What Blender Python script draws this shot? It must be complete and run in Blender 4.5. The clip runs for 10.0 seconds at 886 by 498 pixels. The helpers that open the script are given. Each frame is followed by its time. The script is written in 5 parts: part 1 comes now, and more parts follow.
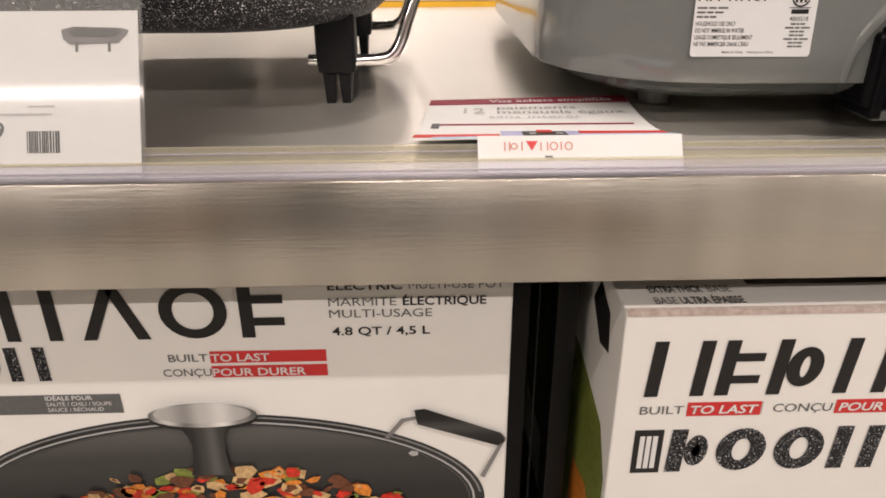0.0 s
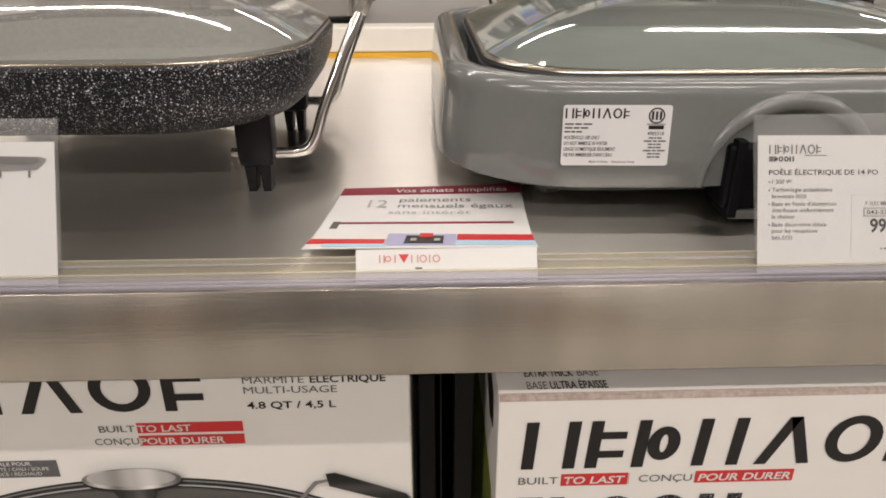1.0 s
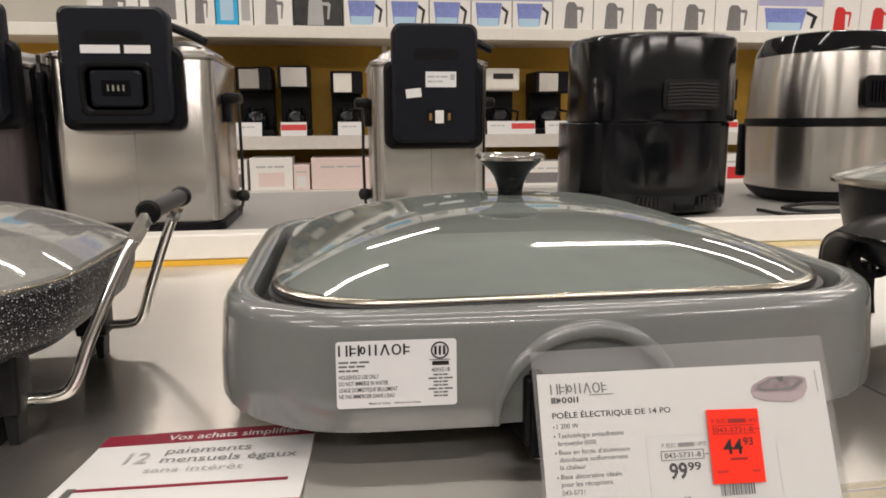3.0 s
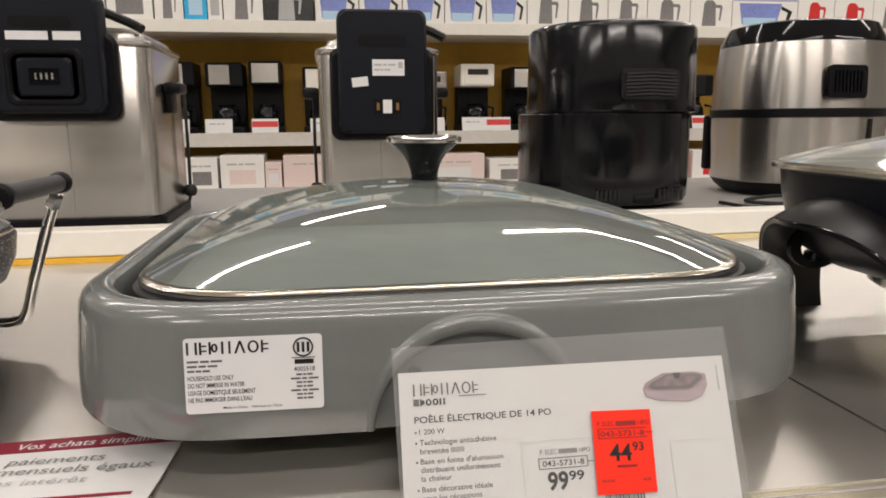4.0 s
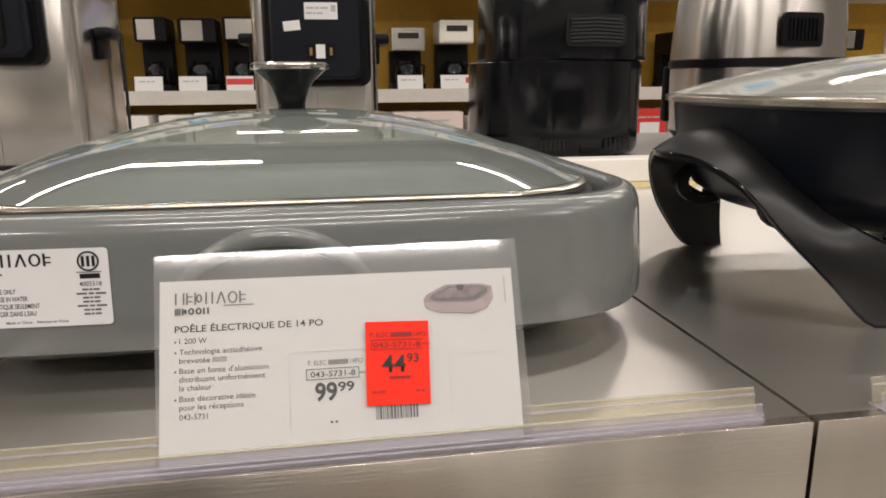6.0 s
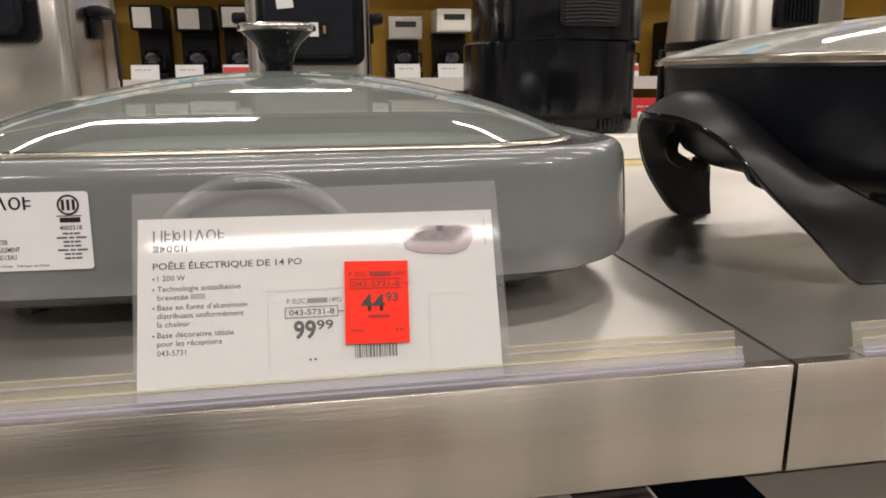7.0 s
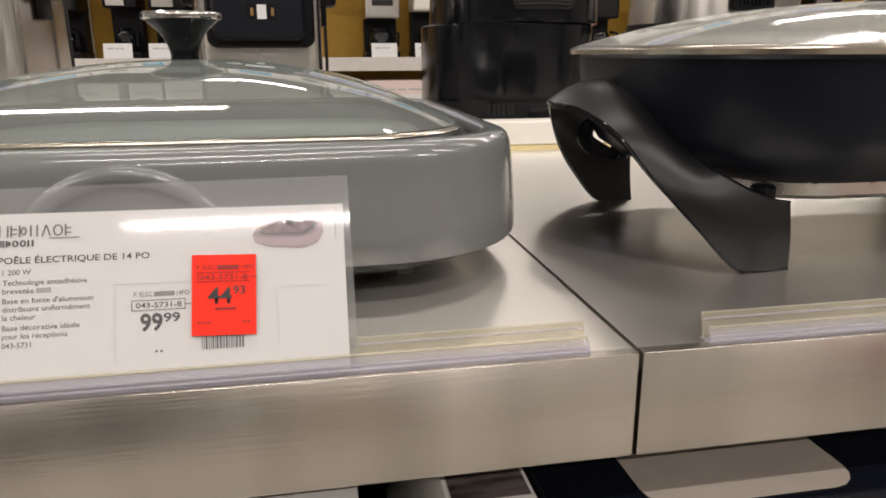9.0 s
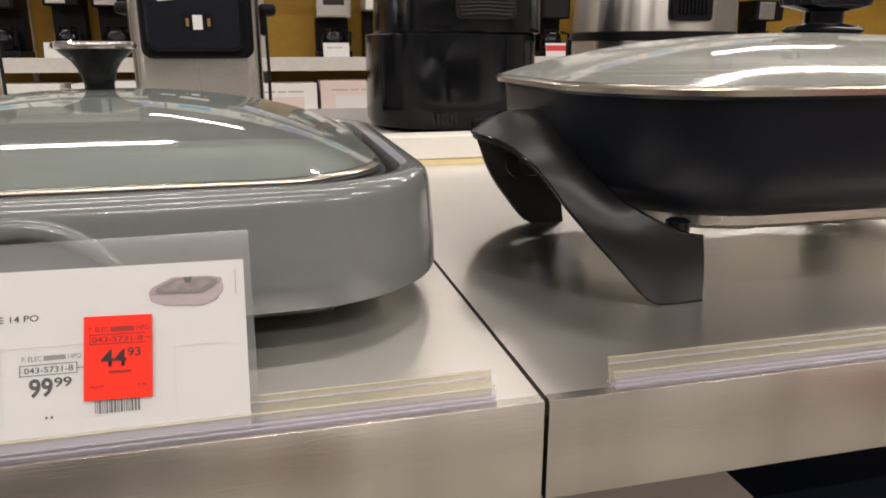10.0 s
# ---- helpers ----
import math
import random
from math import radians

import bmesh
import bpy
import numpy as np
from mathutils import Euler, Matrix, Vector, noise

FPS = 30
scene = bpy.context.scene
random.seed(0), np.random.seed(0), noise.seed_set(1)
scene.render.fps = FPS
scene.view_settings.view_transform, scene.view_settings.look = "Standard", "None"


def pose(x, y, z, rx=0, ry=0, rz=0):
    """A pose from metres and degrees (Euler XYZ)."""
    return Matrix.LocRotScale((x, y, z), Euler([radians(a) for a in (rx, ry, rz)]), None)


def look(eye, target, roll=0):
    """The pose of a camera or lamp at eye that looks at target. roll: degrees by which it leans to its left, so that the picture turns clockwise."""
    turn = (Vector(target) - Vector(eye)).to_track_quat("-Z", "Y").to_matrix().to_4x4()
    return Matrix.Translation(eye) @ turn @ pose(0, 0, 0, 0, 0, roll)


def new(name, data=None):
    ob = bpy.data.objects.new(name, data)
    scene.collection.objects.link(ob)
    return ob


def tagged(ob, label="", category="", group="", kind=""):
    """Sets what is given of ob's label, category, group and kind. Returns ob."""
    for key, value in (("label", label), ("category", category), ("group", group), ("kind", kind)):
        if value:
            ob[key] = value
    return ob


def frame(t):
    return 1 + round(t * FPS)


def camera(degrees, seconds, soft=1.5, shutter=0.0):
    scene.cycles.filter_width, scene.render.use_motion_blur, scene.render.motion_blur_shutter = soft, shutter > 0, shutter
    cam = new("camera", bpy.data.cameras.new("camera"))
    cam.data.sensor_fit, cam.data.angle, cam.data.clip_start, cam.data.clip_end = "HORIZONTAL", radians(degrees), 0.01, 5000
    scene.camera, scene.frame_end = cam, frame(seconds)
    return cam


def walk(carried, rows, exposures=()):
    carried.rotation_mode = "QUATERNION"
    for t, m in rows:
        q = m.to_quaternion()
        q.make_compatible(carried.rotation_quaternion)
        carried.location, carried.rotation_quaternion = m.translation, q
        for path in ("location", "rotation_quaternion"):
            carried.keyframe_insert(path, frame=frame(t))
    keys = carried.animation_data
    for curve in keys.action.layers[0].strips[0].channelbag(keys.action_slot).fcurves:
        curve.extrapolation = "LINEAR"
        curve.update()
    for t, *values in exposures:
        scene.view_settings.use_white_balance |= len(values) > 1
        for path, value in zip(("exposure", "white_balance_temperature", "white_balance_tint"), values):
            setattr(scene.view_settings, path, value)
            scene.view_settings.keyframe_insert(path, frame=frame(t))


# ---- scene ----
cam = camera(64.0, 10.0, 1.75)
PATH = [
    (0, (0.792, -0.336, 1.019), (0.843, 1.475, 0.171), -0.2),
    (0.5, (0.832, -0.353, 1.06), (0.885, 1.455, 0.207), -0.1),
    (1, (0.858, -0.358, 1.09), (0.915, 1.456, 0.25), -0.1),
    (1.2, (0.869, -0.356, 1.1), (0.929, 1.474, 0.297), -0.1),
    (1.5, (0.879, -0.368, 1.121), (0.939, 1.492, 0.388), -0.2),
    (1.8, (0.872, -0.38, 1.126), (0.936, 1.524, 0.516), -0.5),
    (2, (0.876, -0.374, 1.129), (0.982, 1.552, 0.604), -0.2),
    (2.2, (0.889, -0.367, 1.126), (1.035, 1.577, 0.679), -0.2),
    (2.5, (0.908, -0.341, 1.1), (1.117, 1.611, 0.719), -0.2),
    (2.8, (0.935, -0.314, 1.103), (1.199, 1.635, 0.739), -0.0),
    (3, (0.955, -0.305, 1.108), (1.235, 1.642, 0.749), -0.3),
    (4.5, (1.037, -0.263, 1.078), (1.361, 1.676, 0.711), -0.3),
    (5, (1.045, -0.259, 1.066), (1.369, 1.676, 0.679), -0.3),
    (5.5, (1.077, -0.265, 1.062), (1.4, 1.663, 0.639), -0.4),
    (6, (1.127, -0.284, 1.063), (1.449, 1.636, 0.603), -0.4),
    (6.2, (1.148, -0.289, 1.058), (1.47, 1.628, 0.589), -0.5),
    (7.3, (1.13, -0.291, 1.037), (1.455, 1.621, 0.552), -0.3),
    (7.5, (1.129, -0.288, 1.046), (1.457, 1.618, 0.537), -0.3),
    (8, (1.186, -0.296, 1.055), (1.507, 1.611, 0.542), -0.3),
    (8.5, (1.196, -0.313, 1.06), (1.522, 1.59, 0.536), -0.3),
    (9, (1.2, -0.309, 1.047), (1.55, 1.587, 0.513), -0.2),
    (9.5, (1.191, -0.292, 1.043), (1.587, 1.592, 0.501), -0.2),
    (10, (1.229, -0.306, 1.074), (1.688, 1.562, 0.527), -0.0),
]
walk(cam, [(t, look(eye, target, roll)) for t, eye, target, roll in PATH], [(0, -0.26, 6780, 14), (0.5, -0.33, 6660, 12.2), (1.2, -0.43, 6600, 11.4), (2.0, -0.39, 6560, 11), (5.0, -0.42, 6530, 10.2), (8.0, -0.38, 6490, 10.8), (10, -0.33, 6470, 11.4)])

# ---- world and light ----
world = bpy.data.worlds.new("world")
world.use_nodes = True
world.node_tree.nodes["Background"].inputs[0].default_value = (0.9, 0.95, 1.0, 1)
world.node_tree.nodes["Background"].inputs[1].default_value = 0.05
scene.world = world

# The y=-3.7 row is unseen, added strongest to brighten faces towards the aisle.
TUBE_ROWS = [(-3.7, 100.0, (-2.2, 1.15, 4.5)), (-1.5, 46.0, (-2.35, 1.2, 4.75)), (0.45, 28.0, (-1.9, 1.4, 4.7)), (2.5, 34.0, (-2.7, -0.35, 3.15, 5.5)), (4.5, 40.0, ((-2.6, 1.8), (0.95, 0.9), (5.2, 1.6)))]


# ---- materials ----
def mat(name, col, rough=0.5, metal=0.0, scale=40.0, vary=0.08, bump=0.0, stretch=(1, 1, 1), col2=None, rvary=0.1,
        coat=0.0, alpha=1.0, trans=0.0, ior=1.45, big=3.0, bscale=None, per_object=0.0, spec=0.5, aniso=0.0):
    m = bpy.data.materials.new(name)
    m.use_nodes = True
    nt = m.node_tree
    n, link = nt.nodes, nt.links.new
    p = n["Principled BSDF"]
    tc = n.new("ShaderNodeTexCoord")
    mp = n.new("ShaderNodeMapping")
    mp.inputs["Scale"].default_value = stretch
    link(tc.outputs["Object"], mp.inputs[0])
    fine = n.new("ShaderNodeTexNoise")
    fine.inputs["Scale"].default_value, fine.inputs["Detail"].default_value = scale, 2 if aniso else 5
    link(mp.outputs[0], fine.inputs["Vector"])
    coarse = n.new("ShaderNodeTexNoise")
    coarse.inputs["Scale"].default_value, coarse.inputs["Detail"].default_value = big, 3
    link(tc.outputs["Object"], coarse.inputs["Vector"])
    add = n.new("ShaderNodeMath")
    add.operation = "ADD"
    link(fine.outputs["Fac"], add.inputs[0])
    link(coarse.outputs["Fac"], add.inputs[1])
    half = n.new("ShaderNodeMath")
    half.operation = "MULTIPLY"
    half.inputs[1].default_value = 0.5
    link(add.outputs[0], half.inputs[0])
    ramp = n.new("ShaderNodeValToRGB")
    c2 = col2 or tuple(min(1, c * (1 + vary)) for c in col)
    c1 = col if col2 else tuple(c * (1 - vary) for c in col)
    ramp.color_ramp.elements[0].position, ramp.color_ramp.elements[1].position = (0.1, 0.9) if aniso else (0.35, 0.65)
    ramp.color_ramp.elements[0].color, ramp.color_ramp.elements[1].color = (*c1, 1), (*c2, 1)
    link(half.outputs[0], ramp.inputs[0])
    out = ramp.outputs[0]
    if per_object:
        info = n.new("ShaderNodeObjectInfo")
        hsv = n.new("ShaderNodeHueSaturation")
        rng = n.new("ShaderNodeMapRange")
        rng.inputs["To Min"].default_value, rng.inputs["To Max"].default_value = 1 - per_object, 1 + per_object
        link(info.outputs["Random"], rng.inputs[0])
        link(rng.outputs[0], hsv.inputs["Value"])
        link(out, hsv.inputs["Color"])
        out = hsv.outputs[0]
    link(out, p.inputs["Base Color"])
    mr = n.new("ShaderNodeMapRange")
    mr.inputs["From Min"].default_value, mr.inputs["From Max"].default_value = (0.1, 0.9) if aniso else (0.3, 0.7)
    mr.inputs["To Min"].default_value, mr.inputs["To Max"].default_value = max(0.0, rough * (1 - rvary)), min(1, rough * (1 + rvary))
    link(half.outputs[0], mr.inputs[0])
    link(mr.outputs[0], p.inputs["Roughness"])
    p.inputs["Metallic"].default_value = metal
    p.inputs["Coat Weight"].default_value = coat
    p.inputs["Coat Roughness"].default_value = 0.05
    p.inputs["Alpha"].default_value = alpha
    p.inputs["Transmission Weight"].default_value = trans
    p.inputs["IOR"].default_value = ior
    p.inputs["Specular IOR Level"].default_value = spec
    if aniso:
        p.inputs["Anisotropic"].default_value = aniso
        tg = n.new("ShaderNodeTangent")
        tg.direction_type, tg.uv_map = "UV_MAP", "grain"
        link(tg.outputs[0], p.inputs["Tangent"])
        m["grain"] = 1
    if bump:
        b = n.new("ShaderNodeBump")
        b.inputs["Strength"].default_value, b.inputs["Distance"].default_value = bump, 0.001
        src = fine
        if bscale:
            src = n.new("ShaderNodeTexNoise")
            src.inputs["Scale"].default_value = bscale
            link(mp.outputs[0], src.inputs["Vector"])
        link(src.outputs["Fac"], b.inputs["Height"])
        link(b.outputs[0], p.inputs["Normal"])
    return m


def speckled(name, base, dots, scale, size, rough):
    """Dark coating with fine pale flecks of two sizes."""
    m = mat(name, base, rough, scale=300, vary=0.25, spec=0.3)
    nt = m.node_tree
    n, link = nt.nodes, nt.links.new
    p = n["Principled BSDF"]
    under = p.inputs["Base Color"].links[0].from_socket
    tc = n.new("ShaderNodeTexCoord")
    for k, (sc, cut) in enumerate(((scale * 0.8, size * 0.85), (scale * 1.5, size), (scale * 2.6, size))):
        v = n.new("ShaderNodeTexVoronoi")
        v.inputs["Scale"].default_value = sc
        link(tc.outputs["Object"], v.inputs["Vector"])
        no = n.new("ShaderNodeTexNoise")
        no.inputs["Scale"].default_value = sc * 0.35
        link(tc.outputs["Object"], no.inputs["Vector"])
        mul = n.new("ShaderNodeMath")
        mul.operation = "MULTIPLY"
        link(no.outputs["Fac"], mul.inputs[0])
        mul.inputs[1].default_value = cut * 2
        lt = n.new("ShaderNodeMath")
        lt.operation = "LESS_THAN"
        link(v.outputs["Distance"], lt.inputs[0])
        link(mul.outputs[0], lt.inputs[1])
        mix = n.new("ShaderNodeMix")
        mix.data_type = "RGBA"
        link(lt.outputs[0], mix.inputs["Factor"])
        link(under, mix.inputs["A"])
        mix.inputs["B"].default_value = (*[c * (1 - 0.24 * k) for c in dots], 1)
        under = mix.outputs["Result"]
    link(under, p.inputs["Base Color"])
    return m


# Same steel as the lip; the top's extra brightness is put into its paler tone.
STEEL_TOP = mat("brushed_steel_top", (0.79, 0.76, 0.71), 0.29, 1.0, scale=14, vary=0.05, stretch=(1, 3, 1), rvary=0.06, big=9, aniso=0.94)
# Upright light and dark streaks put reflections of the aisle into the lip's colour.
STEEL_FRONT = mat("brushed_steel_reflection_streaks", (0.62, 0.575, 0.515), 0.26, 1.0, scale=20, vary=0.62, stretch=(1, 1, 0.05), rvary=0.06, big=5, aniso=0.9)


def brushed(m, strength):
    """Adds the fine scratches of brushing, drawn out along the table."""
    n, link = m.node_tree.nodes, m.node_tree.links.new
    tc, mp, no, b = (n.new("ShaderNode" + k) for k in ("TexCoord", "Mapping", "TexNoise", "Bump"))
    mp.inputs["Scale"].default_value = (28, 28, 700)
    no.inputs["Scale"].default_value, no.inputs["Detail"].default_value = 1.0, 4
    b.inputs["Strength"].default_value, b.inputs["Distance"].default_value = strength, 0.0006
    link(tc.outputs["Object"], mp.inputs[0])
    link(mp.outputs[0], no.inputs["Vector"])
    link(no.outputs["Fac"], b.inputs["Height"])
    link(b.outputs[0], n["Principled BSDF"].inputs["Normal"])


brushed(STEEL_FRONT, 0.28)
STEEL = mat("brushed_steel", (0.58, 0.555, 0.52), 0.25, 1.0, scale=14, vary=0.025, stretch=(1, 1, 0.05), rvary=0.04, big=3, aniso=0.8, bump=0.8, bscale=11)
RIM_STEEL = mat("warm_rim_steel", (0.52, 0.47, 0.40), 0.22, 1.0, scale=60, vary=0.05)
CHROME = mat("chrome", (0.78, 0.77, 0.75), 0.09, 1.0, scale=60, vary=0.04)
ALUMINIUM = mat("aluminium", (0.70, 0.68, 0.64), 0.28, 1.0, scale=60, vary=0.06)
GREY_GLOSS = mat("grey_gloss_enamel", (0.170, 0.180, 0.175), 0.17, scale=220, vary=0.03, coat=0.5)
LINER = mat("dark_liner", (0.03, 0.029, 0.029), 0.35, scale=120, vary=0.1)
COOK_GREY = mat("grey_cooking_coating", (0.20, 0.205, 0.20), 0.34, scale=26, vary=0.22, big=8)
STONE_INSIDE = mat("pale_stone_lining", (0.31, 0.31, 0.295), 0.4, scale=260, vary=0.25)
GREY_DARK = mat("grey_liner", (0.15, 0.152, 0.15), 0.3, scale=120, vary=0.1)
STONE = speckled("speckled_black_stone", (0.007, 0.0075, 0.010), (0.84, 0.85, 0.87), 420, 0.19, 0.42)
BLACK = mat("black_plastic", (0.005, 0.005, 0.006), 0.42, scale=400, vary=0.2, bump=0.03, spec=0.2)
BLACK_GLOSS = mat("gloss_black_plastic", (0.005, 0.0055, 0.007), 0.085, scale=60, vary=0.3, spec=0.3)
BLACK_SATIN = mat("satin_black_plastic", (0.0075, 0.0075, 0.008), 0.36, scale=700, vary=0.15, bump=0.03, spec=0.45)
BLACK_SHELL = mat("worn_gloss_black_shell", (0.005, 0.0055, 0.007), 0.13, scale=22, vary=0.35, stretch=(1, 1, 0.06), rvary=0.5, bump=0.35, bscale=30, big=6, spec=0.5)
NONSTICK = mat("nonstick_black", (0.005, 0.0065, 0.011), 0.34, scale=300, vary=0.2, bump=0.02, spec=0.2)
NAVY = mat("dark_navy_plastic", (0.0045, 0.0058, 0.0105), 0.40, scale=500, vary=0.15, bump=0.05, spec=0.28)
PLUM = mat("plum_steel", (0.10, 0.085, 0.092), 0.4, 0.6, scale=60, vary=0.1, stretch=(14, 14, 1))
WHITE_PAPER = mat("white_paper", (0.735, 0.73, 0.72), 0.5, scale=90, vary=0.02)
WHITE_LABEL = mat("white_label", (0.74, 0.74, 0.75), 0.4, scale=90, vary=0.02)
CARTON = mat("white_gloss_carton", (0.83, 0.81, 0.775), 0.3, scale=30, vary=0.025, bump=0.02, bscale=18)
CARTON_EDGE = mat("worn_carton_edge", (0.42, 0.33, 0.29), 0.7, scale=260, col2=(0.7, 0.62, 0.58))
WHITE_PAINT = mat("white_paint", (0.80, 0.77, 0.70), 0.35, scale=50, vary=0.03)
PALE_YELLOW = mat("pale_yellow_strip", (0.72, 0.60, 0.32), 0.4, scale=60, vary=0.06)
YELLOW = mat("yellow_strip", (0.75, 0.42, 0.03), 0.4, scale=60, vary=0.06)
MUSTARD = mat("mustard_back_panel", (0.52, 0.30, 0.035), 0.6, scale=30, vary=0.08)
INK = mat("black_ink", (0.014, 0.013, 0.013), 0.35, scale=300, vary=0.2)
INK_SOFT = mat("grey_ink", (0.12, 0.12, 0.12), 0.5, scale=300, vary=0.15)
INK_MID = mat("mid_grey_ink", (0.24, 0.24, 0.24), 0.5, scale=300, vary=0.1)
INK_PALE = mat("pale_grey_ink", (0.45, 0.45, 0.45), 0.5, scale=300, vary=0.1)
INK_STONE = speckled("speckled_black_stone", (0.010, 0.010, 0.012), (0.72, 0.72, 0.74), 520, 0.20, 0.40)
RED = mat("red_print", (0.62, 0.035, 0.035), 0.4, scale=120, vary=0.06)
MAROON = mat("maroon_print", (0.25, 0.012, 0.035), 0.4, scale=120, vary=0.06)
RED_STICKER = mat("fluorescent_red_sticker", (0.95, 0.032, 0.012), 0.6, scale=150, vary=0.03, spec=0.3)
SKY_PRINT = mat("pale_blue_print", (0.45, 0.64, 0.80), 0.4, scale=100, vary=0.06)
LILAC_PRINT = mat("lilac_print", (0.42, 0.42, 0.62), 0.4, scale=100, vary=0.08)
PINK_PRINT = mat("pink_print", (0.76, 0.62, 0.58), 0.5, scale=100, vary=0.06)
FLAP_INK = mat("faded_red_print", (0.62, 0.22, 0.17), 0.45, scale=100, vary=0.06)
MAUVE = mat("mauve_print", (0.40, 0.30, 0.32), 0.45, scale=100, vary=0.08)
BLUE_PRINT = mat("blue_print", (0.22, 0.27, 0.60), 0.4, scale=60, vary=0.2)
CYAN_PRINT = mat("cyan_print", (0.03, 0.42, 0.75), 0.4, scale=60, vary=0.1)
GREY_PRINT = mat("grey_print", (0.20, 0.19, 0.19), 0.4, scale=60, vary=0.2)
GREEN_PRINT = mat("green_print", (0.10, 0.30, 0.13), 0.45, scale=60, vary=0.2)
PHOTO_DARK = mat("photo_dark_print", (0.012, 0.012, 0.013), 0.3, scale=25, col2=(0.04, 0.04, 0.04))
PHOTO_WOOD = mat("photo_wood_print", (0.035, 0.028, 0.025), 0.35, scale=30, col2=(0.30, 0.25, 0.23), stretch=(1, 5, 1))


def gradient_print(name, axis, lo, hi, tones):
    """Photo print whose grey runs through tones from lo to hi along an axis of its carton."""
    m = mat(name, (0.5, 0.5, 0.5), 0.32, scale=120, vary=0.1)
    n, link = m.node_tree.nodes, m.node_tree.links.new
    tc, sep, rng, ramp = (n.new("ShaderNode" + k) for k in ("TexCoord", "SeparateXYZ", "MapRange", "ValToRGB"))
    rng.inputs["From Min"].default_value, rng.inputs["From Max"].default_value = lo, hi
    link(tc.outputs["Object"], sep.inputs[0])
    link(sep.outputs[axis], rng.inputs[0])
    link(rng.outputs[0], ramp.inputs[0])
    el = ramp.color_ramp.elements
    while len(el) < len(tones):
        el.new(0.5)
    for k, v in enumerate(tones):
        el[k].position, el[k].color = k / (len(tones) - 1), (v * 1.03, v, v * 0.97, 1)
    ramp.color_ramp.interpolation = "EASE"
    link(ramp.outputs[0], n["Principled BSDF"].inputs["Base Color"])
    return m


KNOB_RIM_PRINT = gradient_print("knob_rim_print", "X", 0.0045, 0.0775, (0.14, 0.60, 0.18, 0.45, 0.80, 0.26, 0.08))
KNOB_TOP_PRINT = gradient_print("knob_top_print", "X", 0.0045, 0.0775, (0.50, 0.42, 0.28, 0.50, 0.66, 0.44, 0.28))
STEM_PRINT = gradient_print("stem_print", "X", 0.024, 0.058, (0.012, 0.02, 0.05, 0.10, 0.04, 0.012))
GLASS_PRINT = gradient_print("pot_glass_print", "Z", 0.10, 0.224, (0.014, 0.016, 0.024, 0.045, 0.10))
GRIP_PRINT = gradient_print("grip_print", "Z", 0.205, 0.237, (0.008, 0.02, 0.06, 0.012, 0.008))
FOODS = [mat("food_print_" + k, c, 0.35, scale=300, vary=0.55) for k, c in
         (("red", (0.50, 0.03, 0.015)), ("orange", (0.60, 0.20, 0.03)), ("tan", (0.52, 0.34, 0.16)), ("green", (0.20, 0.24, 0.05)), ("brown", (0.13, 0.045, 0.02)))]
FLOOR = mat("floor_tile", (0.50, 0.475, 0.43), 0.25, scale=8, vary=0.06, big=0.7)
CEILING = mat("ceiling_paint", (0.75, 0.75, 0.73), 0.8, scale=20, vary=0.03)
WALL = mat("wall_paint", (0.34, 0.33, 0.31), 0.7, scale=8, vary=0.06, big=0.5)
SHELF_BEIGE = mat("pale_shelf_enamel", (0.62, 0.59, 0.55), 0.4, scale=40, vary=0.05)
COUNTER_GREY = mat("grey_counter_laminate", (0.36, 0.35, 0.335), 0.35, scale=60, vary=0.06)
DARK_METAL = mat("black_metal", (0.004, 0.004, 0.004), 0.3, scale=60, vary=0.2, spec=0.25)
RUBBER = mat("black_rubber", (0.014, 0.014, 0.014), 0.55, scale=200, vary=0.2)
VENT_GREY = mat("dark_grey_plastic", (0.022, 0.022, 0.024), 0.4, scale=300, vary=0.15)
GRIP = mat("grey_rubber_grip", (0.045, 0.043, 0.045), 0.5, scale=300, vary=0.15, bump=0.1)


def clear(name, col, rough, alpha=None, ior=1.45, gloss=1.0):
    """Clear sheet: see-through with a glossy film."""
    m = bpy.data.materials.new(name)
    m.use_nodes = True
    n, link = m.node_tree.nodes, m.node_tree.links.new
    out = n["Material Output"]
    n.remove(n["Principled BSDF"])
    tr = n.new("ShaderNodeBsdfTransparent")
    tr.inputs[0].default_value = (*col, 1)
    gl = n.new("ShaderNodeBsdfGlossy")
    gl.inputs["Roughness"].default_value = rough
    gl.inputs[0].default_value = (1, 1, 1, 1)
    lw = n.new("ShaderNodeLayerWeight")
    f0 = ((ior - 1) / (ior + 1)) ** 2
    pw = n.new("ShaderNodeMath")
    pw.operation, pw.inputs[1].default_value = "POWER", 3.2
    lw.inputs[0].default_value = 0.5
    link(lw.outputs["Facing"], pw.inputs[0])
    fr = n.new("ShaderNodeMath")
    fr.operation, fr.inputs[1].default_value, fr.inputs[2].default_value = "MULTIPLY_ADD", 0.85 * gloss, f0 * 1.8 * gloss
    link(pw.outputs[0], fr.inputs[0])
    mix = n.new("ShaderNodeMixShader")
    link(fr.outputs[0], mix.inputs[0])
    link(tr.outputs[0], mix.inputs[1])
    link(gl.outputs[0], mix.inputs[2])
    last = mix
    if alpha:
        df = n.new("ShaderNodeBsdfDiffuse")
        df.inputs[0].default_value = (*alpha[:3], 1)
        m2 = n.new("ShaderNodeMixShader")
        m2.inputs[0].default_value = alpha[3]
        link(mix.outputs[0], m2.inputs[1])
        link(df.outputs[0], m2.inputs[2])
        last = m2
    link(last.outputs[0], out.inputs[0])
    return m


